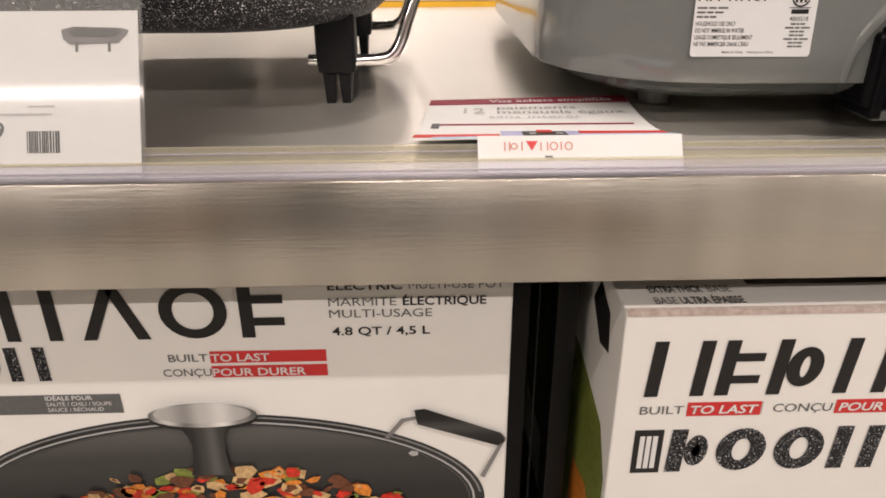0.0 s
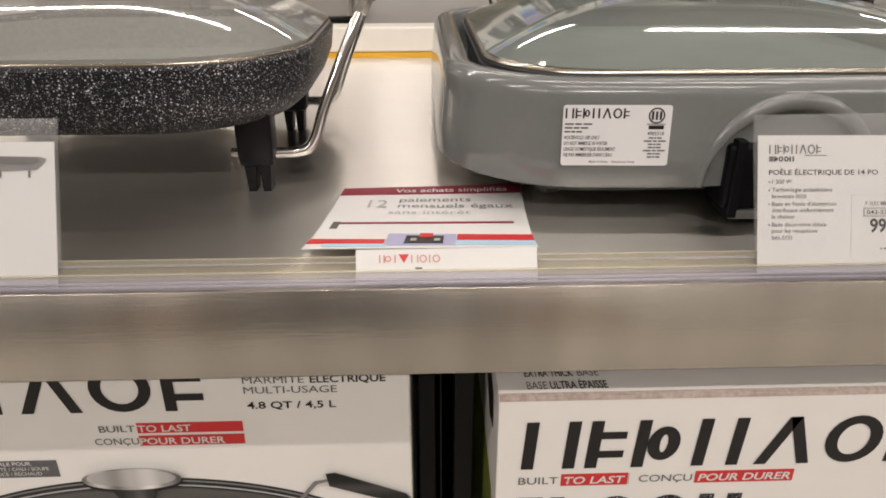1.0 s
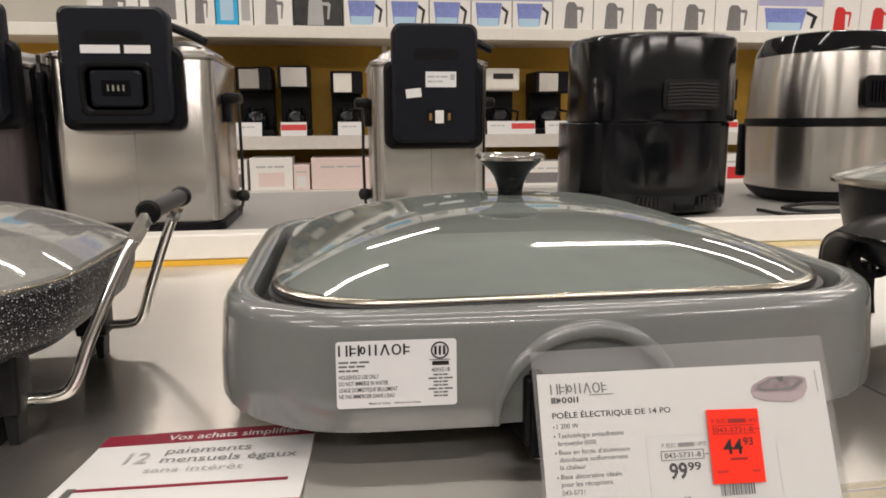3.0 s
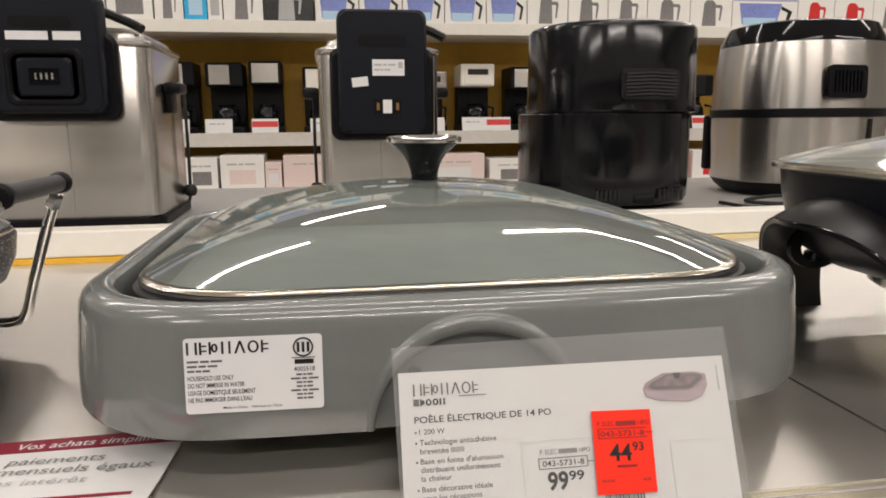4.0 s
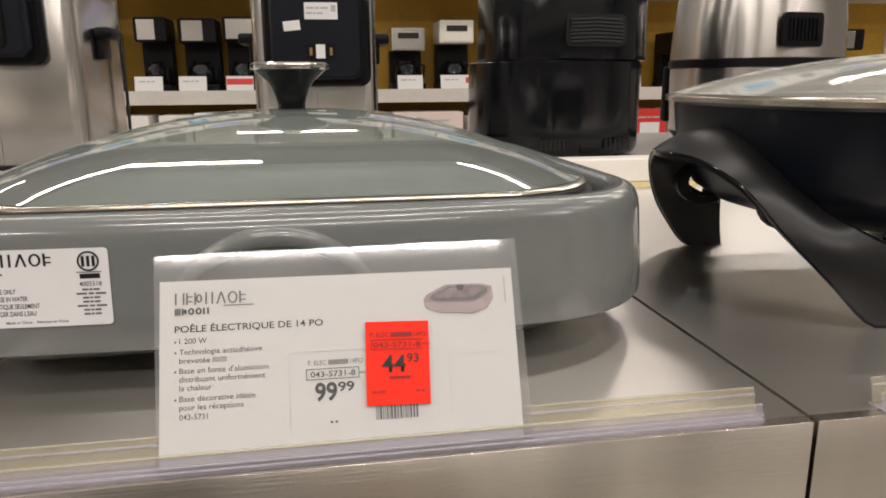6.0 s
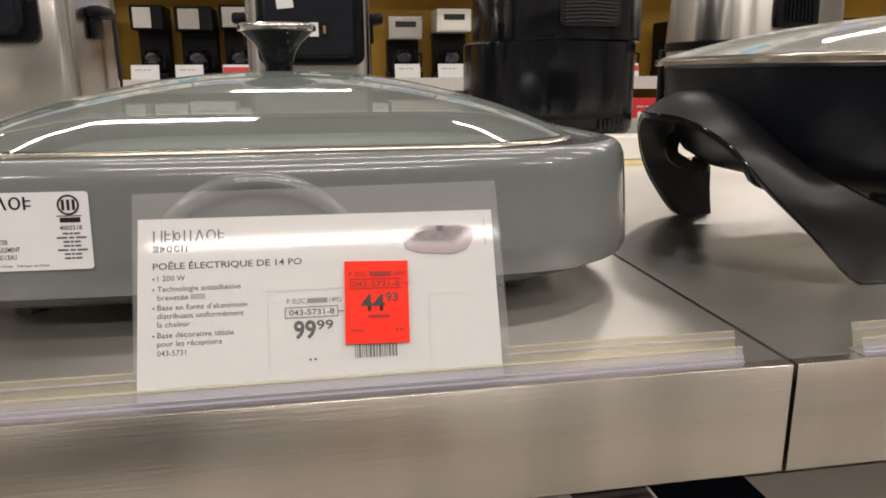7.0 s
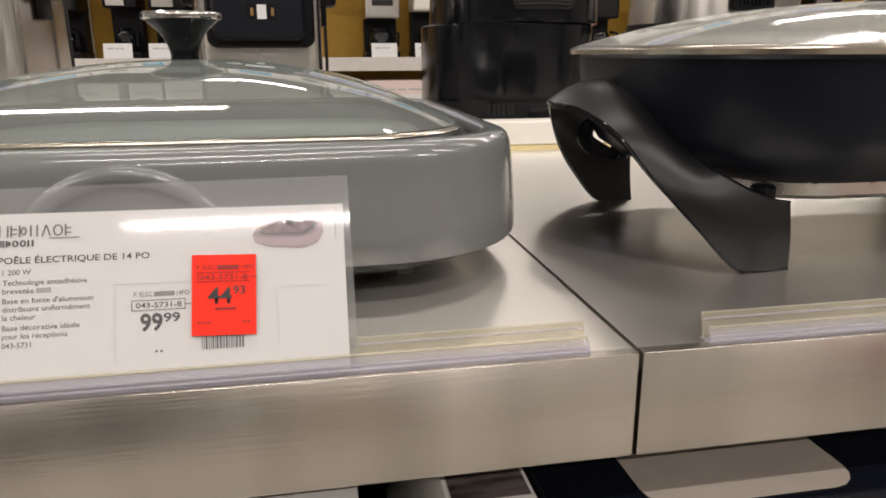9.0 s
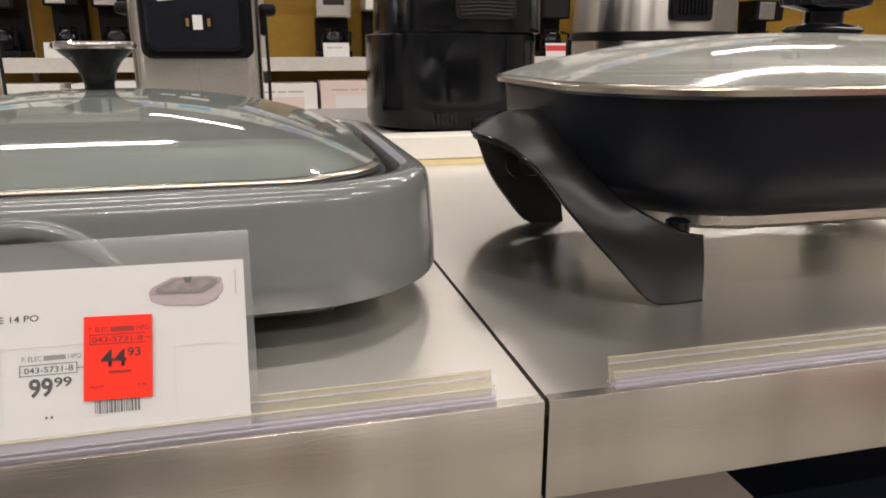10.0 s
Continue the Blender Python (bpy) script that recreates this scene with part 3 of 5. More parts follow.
    lettering("Made in China", m, 0.019, 0.0021, 0.0125, 0.0014, INK, lab, 0.01)
    lettering("Fabrique en Chine", m, 0.034, 0.0021, 0.0155, 0.0014, INK, lab, 0.01)
    em = bmesh.new()
    for ra, rb in ((0.0054, 0.0045),):
        n = 28
        for k in range(n):
            a0, a1 = math.tau * k / n, math.tau * (k + 1) / n
            poly(m, [(0.0615 + rb * math.cos(a0), 0.0345 + rb * math.sin(a0)), (0.0615 + ra * math.cos(a0), 0.0345 + ra * math.sin(a0)), (0.0615 + ra * math.cos(a1), 0.0345 + ra * math.sin(a1)), (0.0615 + rb * math.cos(a1), 0.0345 + rb * math.sin(a1))], 0.0002, 0.0006, em)
    for u in (-0.0026, 0.0, 0.0026):
        plate(m, 0.0615 + u - 0.0007, 0.0615 + u + 0.0007, 0.0317, 0.0373, 0.0002, 0.0006, em)
    plate(m, 0.0553, 0.0677, 0.0285, 0.0289, 0.0002, 0.0006, em)
    part("approval_mark", em, INK, lab)
    bars(m, 0.0568, 0.0668, 0.0252, 0.0026, (1,), INK, lab)
    lettering("4005518", m, 0.0563, 0.0212, 0.011, 0.0025, INK, lab, 0.008)
    for k in range(7):
        bars(m, 0.0575 - 0.003 * (k % 3 == 1), 0.066 + 0.003 * (k % 3 == 1), 0.0188 - 0.0022 * k, 0.0010, (2, 1, 2), INK_SOFT, lab)
    return t


# ---- black speckled skillet ----
def stone_skillet():
    cx, cy, W, D, R = 0.604, 0.258, 0.175, 0.156, 0.100
    t = thing("electric_skillet", (cx, cy, H), "black speckled stone-coated electric skillet with glass lid", "electric skillet")
    prof = [(0.075, 0.950), (0.045, 0.951), (0.022, 0.957), (0.009, 0.968), (0.002, 0.985), (0.0, 1.0035), (0.002, 1.006), (0.008, 1.006), (0.010, 1.002)]
    pan = part("pan", loft([ring(W - i, D - i, R - i * 0.5, z, cx, cy, 12) for i, z in prof], True, False), STONE, t, "black pan with white flecks", True)
    part("pan_lining", loft([ring(W - i, D - i, R - i * 0.5, z, cx, cy, 12) for i, z in ((0.010, 1.002), (0.016, 0.972), (0.035, 0.963))], False, True), STONE_INSIDE, pan, "pale coated lining", True)
    dome_lid(t, cx, cy, W - 0.0035, D - 0.0035, R - 0.002, 1.0068, 1.052, 2.5, 0.35, LID_HAZY)
    knob(t, 0.604, 0.258, 1.052, 1.0905, 0.0305)
    for sx in (1, -1):
        for y in (0.171, 0.345):
            x = cx + sx * 0.129
            leg = part("leg", loft([ring(a, b, 0.003, z, x, y, 3) for a, b, z in ((0.0065, 0.008, 0.9202), (0.0125, 0.011, 0.922), (0.0135, 0.012, 0.930), (0.0135, 0.012, 0.962))]), BLACK, t, "black plastic leg", True)
            for d in (-0.0055, 0.0055):
                part("foot", loft([ring(a, 0.008, 0.001, z, x + d, y, 2) for a, z in ((0.003, H + 0.0002), (0.0045, 0.9205))]), BLACK, leg)
        hx = cx + sx * 0.2185
        f = lambda q: cx + sx * q
        for y, d in ((0.171, 1), (0.345, -1)):
            line = smooth_line([(f(0.1090), y, 0.9285), (f(0.1290), y, 0.9285), (f(0.1490), y, 0.9285)], 3) + smooth_line([(f(0.1560), y, 0.9285), (f(0.1660), y + 0.001 * d, 0.931), (f(0.1730), y + 0.003 * d, 0.940), (f(0.1820), y + 0.008 * d, 0.965), (f(0.2020), y + 0.022 * d, 1.012), (f(0.2180), y + 0.036 * d, 1.045)], 6)
            part("handle_rod", tube(line, 0.0042, 10), CHROME, t, "bent chrome handle rod", True)
            p0, p1 = Vector((f(0.2040), y + 0.0238 * d, 1.0162)), Vector((f(0.2172), y + 0.0352 * d, 1.0433))
            ax = (p1 - p0).normalized()
            e1 = ax.orthogonal().normalized()
            e2 = ax.cross(e1)
            coil = [p0.lerp(p1, 0.4 + 0.6 * a / 90) + 0.0049 * (e1 * math.cos(a * 1.05) + e2 * math.sin(a * 1.05)) for a in range(91)]
            part("rod_coil", tube(coil, 0.0009, 5), CHROME, t, "chrome wire coil", True)
        g = part("handle_grip", tube([(hx, 0.208, 1.046), (hx, 0.310, 1.046)], 0.0066, 14), GRIP, t, "grey rubber grip", True)
        for y, d in ((0.203, 1), (0.315, -1)):
            part("grip_cap", tube([(hx, y, 1.046), (hx, y + 0.0006 * d, 1.046), (hx, y + 0.003 * d, 1.046), (hx, y + 0.008 * d, 1.046), (hx, y + 0.011 * d, 1.046)], [0.003, 0.0066, 0.0086, 0.0084, 0.0067], 14), BLACK, g, "black end cap", True)
    return t


# ---- deep black skillet ----
def deep_skillet():
    cx, cy, W, D, R = 1.672, 0.238, 0.236, 0.160, 0.110
    t = thing("electric_skillet", (cx, cy, H), "deep black electric skillet on moulded plastic legs", "electric skillet")
    prof = [(0.085, 0.9545), (0.06, 0.955), (0.035, 0.960), (0.018, 0.972), (0.008, 0.990), (0.002, 1.020), (0.0, 1.0425), (0.002, 1.0448), (0.006, 1.0448), (0.012, 1.0), (0.03, 0.975)]
    part("pan", loft([ring(W - i, D - i, R - i * 0.4, z, cx, cy, 12) for i, z in prof]), NONSTICK, t, "satin black non-stick pan", True)
    dome_lid(t, cx, cy, W + 0.004, D + 0.004, R + 0.004, 1.0475, 1.086, 2.2, 1.0, LID_CLOUDY, "domed lid of clouded glass")
    k = part("lid_handle", loft([ring(a, b, 0.016, z, cx + 0.028, cy, 6) for a, b, z in ((0.030, 0.02, 1.085), (0.033, 0.022, 1.088), (0.030, 0.02, 1.091), (0.016, 0.012, 1.094), (0.016, 0.012, 1.103), (0.04, 0.017, 1.108), (0.042, 0.018, 1.114), (0.036, 0.015, 1.119))]), BLACK_GLOSS, t, "glossy black lid handle", True)
    part("lid_vent", lathe([(0, 1.066), (0.006, 1.066), (0.007, 1.0715), (0.004, 1.073), (0, 1.073)], 1.60, 0.15, 12), CHROME, t)
    part("heating_plate", loft([ring(W - i, D - i, 0.08, z, cx, cy, 10) for i, z in ((0.075, 0.9405), (0.070, 0.941), (0.066, 0.9445), (0.066, 0.9535), (0.075, 0.954))]), ALUMINIUM, t, "bare aluminium heating plate", True)
    for s in (1, -1):
        fx = lambda x: x if s == 1 else 2 * cx - x
        # one moulded band: front foot, saddle, rear foot
        low = [(1.5210, 0.111, H + 0.0004), (1.486, 0.111, H + 0.0004), (1.454, 0.122, 0.933), (1.432, 0.140, 0.961), (1.4145, 0.165, 0.990), (1.400, 0.200, 1.0055), (1.3875, 0.238, 1.0085)]
        top = [(1.5165, 0.111, 0.9485), (1.4990, 0.1125, 0.9525), (1.4745, 0.122, 0.9650), (1.4630, 0.140, 0.9740), (1.4580, 0.165, 0.9890), (1.4550, 0.200, 1.0120), (1.4470, 0.238, 1.0240)]
        full = lambda c: [Vector(p) for p in c] + [Vector((x, 0.476 - y, z)) for x, y, z in c[-2::-1]]
        A, B = smooth_line(full(low), 5), smooth_line(full(top), 5)
        rows = []
        for i, (a, c) in enumerate(zip(A, B)):
            v = 1 - abs(i / (len(A) - 1) * 2 - 1)
            across = (c - a)
            along = (A[min(i + 1, len(A) - 1)] - A[max(i - 1, 0)])
            nrm = along.cross(across).normalized()
            if nrm.x > 0 or nrm.z < -0.5:
                nrm = -nrm
            if v < 0.25:
                nrm = Vector((0, -1 if i < len(A) / 2 else 1, 0)).lerp(nrm, v / 0.25).normalized()
            bulge = 0.002 + 0.007 * v
            pts = [a + across * q + nrm * bulge * math.sin(math.pi * min(1, q * 0.92 + 0.04)) for q in (0.0, 0.03, 0.12, 0.3, 0.5, 0.7, 0.88, 0.97, 1.0)]
            back = [p - nrm * (0.0045 + 0.001 * v) for p in pts[::-1]]
            rows.append([Vector((fx(p.x), p.y, max(p.z, H + 0.0003))) for p in pts + back])
        g = part("handle", loft(rows), BLACK_SATIN, t, "satin black moulded handle and legs", True)
        for line, r in ((A, 0.0011), (B, 0.0010)):
            part("edge_bead", tube([(fx(p.x), p.y, max(p.z, H + r + 0.0003)) for p in line], r, 6), BLACK_GLOSS, g, smooth=True)
        for y in (0.111, 0.365):
            d = 1 if y < 0.2 else -1
            part("leg_stud", lathe([(0, 0.9450), (0.0085, 0.9450), (0.0085, 0.9580), (0.0065, 0.9595), (0, 0.9595)], fx(1.5020), y + d * 0.010, 16), BLACK_GLOSS, g, smooth=True)
        for y in (0.176, 0.300):
            def oval(rx, rz, yy):
                return [Vector((fx(1.464 + rx * math.cos(math.tau * k / 20)), yy, 0.974 + rz * math.sin(math.tau * k / 20))) for k in range(20)]
            part("handle_gusset", loft([oval(0.016, 0.0135, y), oval(0.027, 0.020, y), oval(0.027, 0.020, y + 0.006), oval(0.016, 0.0135, y + 0.006), oval(0.016, 0.0135, y)], False, False), BLACK, g, smooth=True)
        part("bracket_stem", tube([(fx(1.440), 0.238, 1.004), (fx(1.452), 0.238, 0.999), (fx(1.470), 0.238, 0.996)], 0.009, 8), BLACK, g, smooth=True)
    return t


grey_skillet()
stone_skillet()
deep_skillet()


# ---- price rails and cards ----
def price_rail(x0, x1):
    t = thing("price_rail", ((x0 + x1) / 2, 0.006, H), "clear plastic price rail stuck along the steel edge", "price rail", "price rails")
    ext = lambda prof: loft([[Vector((x, y, z)) for y, z in prof] for x in (x0, x1)])
    part("rail_base", ext([(0.0012, H + 0.0003), (0.012, H + 0.0003), (0.012, H + 0.0012), (0.0012, H + 0.0012)]), RAIL_CLEAR, t)
    part("rail_back", ext([(0.0085, H + 0.0014), (0.0120, 0.9135), (0.0130, 0.9133), (0.0097, H + 0.0014)]), RAIL_YELLOW, t, "yellowed clear back wall")
    part("rail_front", ext([(0.0012, H + 0.0014), (0.0042, 0.9080), (0.0049, 0.9079), (0.0019, H + 0.0014)]), RAIL_FRONT, t)
    for y, z in ((0.0026, 0.9042), (0.0108, 0.9112), (0.0018, 0.9022)):
        part("rail_bead", tube([(x0, y, z), (x1, y, z)], 0.0006, 6), RAIL_CLEAR, t)
    part("rail_bead", tube([(x0, 0.0046, 0.9086), (x1, 0.0046, 0.9086)], 0.0009, 6), RAIL_YELLOW, t, "yellowed front edge")
    part("rail_bead", tube([(x0, 0.0125, 0.9139), (x1, 0.0125, 0.9139)], 0.0008, 6), RAIL_YELLOW, t)
    return t


price_rail(-0.60, 1.3325)
price_rail(1.3985, 2.7)
LEAN, FOOT = 23.2, 0.0062


def sleeve(t, m, w, h):
    part("clear_sleeve", plate(m, 0, w, -FOOT, h, 0.0004, 0.0010), CLEAR, t, "clear plastic sleeve")
    part("sleeve_back", plate(m, 0, w, -FOOT, h, 0.0004, -0.0010), CLEAR, t)
    return t


def skillet_card():
    m0 = front(1.0485, 0.0035, 0.9006, LEAN) @ Matrix.Translation((0, FOOT, 0)) @ Matrix.Rotation(radians(0.4), 4, "Z")
    W, T = 0.1685, 0.0775
    t = thing("price_card", (1.13, 0.02, H), "white printed price card with red markdown sticker in sleeve", "price card", "price cards")
    # the paper hangs a little askew in its sleeve; print is placed from its top left corner
    m = m0 @ Matrix.Translation((0.005, 0.0768, 0)) @ Matrix.Rotation(radians(-0.9), 4, "Z")
    p = part("card", plate(m, 0.0, 0.1605, -0.0800, 0.0, 0.0004, 0), WHITE_PAPER, t, "white printed card")
    L = lambda s, u, v, wd, cap, ink=INK_SOFT, bold=0.0: lettering(s, m, u, v, wd, cap, ink, p, bold)
    mark(m, 0.0065, -0.0107, 0.0304, 0.0053, WORDMARK, INK_SOFT, p, weight=0.13)
    part("print_bar", plate(m, 0.0274, 0.0404, -0.0119, -0.0114, 0.0002, 0.0005), INK_MID, p)
    part("print_bar", plate(m, 0.0064, 0.0090, -0.0152, -0.0122, 0.0002, 0.0005), INK_SOFT, p)
    mark(m, 0.0094, -0.0152, 0.0116, 0.0030, BLOCKMARK, INK, p, weight=0.26)
    L("POÊLE ÉLECTRIQUE DE 14 PO", 0.0064, -0.0228, 0.0644, 0.0030, INK, 0.012)
    rows = (("1 200 W", -0.0279, 0.0117), ("Technologie antiadhésive", -0.0326, 0.0354), ("brevetée", -0.0364, 0.0130), ("Base en fonte d'aluminium", -0.0408, 0.0380), ("distribuant uniformément", -0.0445, 0.0365),
            ("la chaleur", -0.0482, 0.0137), ("Base décorative idéale", -0.0528, 0.0322), ("pour les réceptions", -0.0565, 0.0270), ("043-5731", -0.0606, 0.0119))
    for s, v, w in rows:
        L(s, 0.0083, v, w, 0.0025, INK_SOFT, 0.004)
    bars(m, 0.0222, 0.0285, -0.0364, 0.0022, (1,), INK_PALE, p)
    for v in (-0.0270, -0.0317, -0.0399, -0.0519):
        part("bullet", plate(m, 0.0063, 0.0071, v - 0.0004, v + 0.0004, 0.0002, 0.0005), INK_SOFT, p)
    fr = bmesh.new()
    for u0, u1, v0, v1 in ((0.0552, 0.0555, -0.0345, -0.0700), (0.0552, 0.0900, -0.0343, -0.0345), (0.1276, 0.1279, -0.0390, -0.0700), (0.1276, 0.1500, -0.0388, -0.0390)):
        plate(m, u0, u1, v1, v0, 0.0002, 0.0005, fr)
    part("print_frame", fr, mat("faint_grey_ink", (0.64, 0.64, 0.63), 0.5), p)
    L("P. ELEC", 0.0636, -0.0406, 0.0080, 0.0023, INK_SOFT)
    bars(m, 0.0725, 0.0815, -0.0406, 0.0021, (1,), INK_MID, p)
    L("14PO", 0.0825, -0.0406, 0.0054, 0.0023, INK_SOFT)
    L("043-5731-8", 0.0645, -0.0459, 0.0200, 0.0026, INK, 0.01)
    fr = bmesh.new()
    for u0, u1, v0, v1 in ((0.0626, 0.0862, -0.0422, -0.0425), (0.0626, 0.0862, -0.0468, -0.0471), (0.0626, 0.0629, -0.0422, -0.0471), (0.0859, 0.0862, -0.0422, -0.0471), (0.0862, 0.0890, -0.0447, -0.0450)):
        plate(m, u0, u1, v1, v0, 0.0002, 0.0005, fr)
    part("print_frame", fr, INK, p)
    L("99", 0.0663, -0.0562, 0.0098, 0.0080, INK, 0.028)
    L("99", 0.0765, -0.0526, 0.0073, 0.0042, INK, 0.02)
    for u in (0.0727, 0.0749):
        part("print_dot", plate(m, u, u + 0.0010, -0.0663, -0.0654, 0.0002, 0.0005), INK, p)
    bc = bmesh.new()
    rnd = random.Random(3)
    x = 0.0931
    while x < 0.1115:
        w = rnd.choice((0.0003, 0.0003, 0.0006, 0.0008))
        plate(m, x, x + w, -0.0664, -0.0590, 0.0002, 0.0005, bc)
        x += w + rnd.choice((0.0003, 0.0005, 0.0006))
    part("barcode", bc, INK_SOFT, p)
    # pictured pan: skirt, shaded front, inner rim, lid and knob
    b = lambda pts: [(0.1173 + (u - 0.765) * 0.167, -0.0068 - (v - 0.11) * 0.0773) for u, v in pts]
    part("picture", poly(m, b([(0.765, 0.20), (0.775, 0.165), (0.83, 0.11), (0.93, 0.112), (0.962, 0.13), (0.965, 0.20), (0.945, 0.265), (0.905, 0.295), (0.81, 0.28), (0.772, 0.25)][::-1]), 0.0002, 0.0005), MAUVE, p)
    part("picture", poly(m, b([(0.768, 0.212), (0.80, 0.218), (0.905, 0.226), (0.935, 0.20), (0.963, 0.15), (0.963, 0.20), (0.943, 0.262), (0.905, 0.290), (0.812, 0.276), (0.775, 0.248)][::-1]), 0.0002, 0.0008), mat("pale_mauve_print", (0.46, 0.37, 0.39), 0.45, scale=100, vary=0.08), p)
    part("picture", poly(m, b([(0.782, 0.19), (0.792, 0.165), (0.838, 0.122), (0.925, 0.124), (0.950, 0.138), (0.948, 0.16), (0.915, 0.205), (0.90, 0.212), (0.80, 0.205)][::-1]), 0.0002, 0.0011), GREY_PRINT, p)
    part("picture", poly(m, b([(0.795, 0.185), (0.802, 0.167), (0.842, 0.132), (0.922, 0.134), (0.938, 0.145), (0.905, 0.192), (0.81, 0.195)][::-1]), 0.0002, 0.0014), mat("lid_print", (0.27, 0.22, 0.23), 0.4, scale=160, vary=0.3), p)
    part("picture", poly(m, b([(0.864, 0.150), (0.858, 0.115), (0.883, 0.115), (0.877, 0.150)]), 0.0002, 0.0016), INK_SOFT, p)
    bars(m @ Matrix.Translation((0.1562, -0.0045, 0)) @ Matrix.Rotation(radians(-90), 4, "Z"), 0.0, 0.012, 0.0, 0.0006, (2, 1, 3, 2), INK_PALE, p)
    # markdown sticker
    ms = m0 @ Matrix.Translation((0.0929, 0.0153, 0.0019)) @ Matrix.Rotation(radians(-2.3), 4, "Z")
    st = part("markdown_sticker", plate(ms, 0, 0.0290, 0, 0.0376, 0.0003), RED_STICKER, t, "fluorescent red markdown sticker")
    DR = mat("dark_red_ink", (0.30, 0.012, 0.010), 0.5)
    lettering("P. ELEC", ms, 0.0022, 0.0306, 0.0082, 0.0022, DR, st)
    bars(ms, 0.0114, 0.0212, 0.0306, 0.0020, (1,), DR, st)
    lettering("14PO", ms, 0.0222, 0.0306, 0.0056, 0.0022, DR, st)
    lettering("043-5731-8", ms, 0.0035, 0.0258, 0.0215, 0.0025, DR, st, 0.01)
    fr = bmesh.new()
    for u0, u1, v0, v1 in ((0.0025, 0.026, 0.0249, 0.0252), (0.0025, 0.026, 0.0291, 0.0294), (0.0025, 0.0028, 0.0249, 0.0294), (0.0257, 0.0296, 0.0270, 0.0273)):
        plate(ms, u0, u1, v0, v1, 0.0002, 0.0005, fr)
    part("print_frame", fr, DR, st)
    lettering("44", ms, 0.0072, 0.0148, 0.0108, 0.0078, INK, st, 0.015)
    lettering("93", ms, 0.0186, 0.0190, 0.0054, 0.0040, INK, st, 0.01)
    FR = mat("faint_red_ink", (0.55, 0.022, 0.012), 0.55)
    bars(ms, 0.0105, 0.020, 0.0118, 0.0010, (1,), DR, st)
    bars(ms, 0.0025, 0.0085, 0.0055, 0.0011, (2, 1, 2), FR, st)
    bars(ms, 0.0225, 0.0262, 0.0055, 0.0011, (1, 1), FR, st)
    return sleeve(t, m0 @ Matrix.Translation((0.0026, 0, 0)), 0.1660, 0.0885)


def stone_card():
    m = front(0.4860, 0.0035, 0.9006, LEAN) @ Matrix.Translation((0, FOOT, 0))
    W, T = 0.1675, 0.0775
    t = thing("price_card", (0.57, 0.02, H), "white printed price card in a clear sleeve", "price card", "price cards")
    p = part("card", plate(m, 0.001, W - 0.002, 0.0012 - FOOT, T, 0.0004, 0), WHITE_PAPER, t, "white printed card")
    b = lambda pts: [(u * W, T * (1 - v)) for u, v in pts]
    part("picture", poly(m, b([(0.765, 0.12), (0.80, 0.10), (0.94, 0.11), (0.962, 0.125), (0.955, 0.155), (0.93, 0.205), (0.79, 0.215), (0.77, 0.18)][::-1]), 0.0002, 0.0005), GREY_PRINT, p)
    part("picture", poly(m, b([(0.785, 0.13), (0.81, 0.108), (0.93, 0.118), (0.94, 0.14), (0.91, 0.165), (0.80, 0.16)][::-1]), 0.0002, 0.0009), INK_SOFT, p)
    for u in (0.805, 0.90):
        part("picture", plate(m, u * W, (u + 0.008) * W, T * (1 - 0.26), T * (1 - 0.2), 0.0002, 0.0005), INK_SOFT, p)
    bars(m, 0.66 * W, 0.74 * W, 0.39 * T, 0.012 * T, (1,), INK_PALE, p)
    bars(m, 0.50 * W, 0.73 * W, 0.34 * T, 0.012 * T, (1, 3), INK_PALE, p)
    bc = bmesh.new()
    rnd = random.Random(8)
    x = 0.655
    while x < 0.745:
        w = rnd.choice((0.002, 0.0035, 0.005))
        plate(m, x * W, (x + w) * W, T * 0.10, T * 0.24, 0.0002, 0.0005, bc)
        x += w + rnd.choice((0.002, 0.004))
    part("barcode", bc, INK, p)
    lettering("99", m, 0.53 * W, 0.2 * T, 0.06 * W, 0.1 * T, INK_SOFT, p, 0.03)
    return sleeve(t, m, W, 0.0905)


skillet_card()
stone_card()


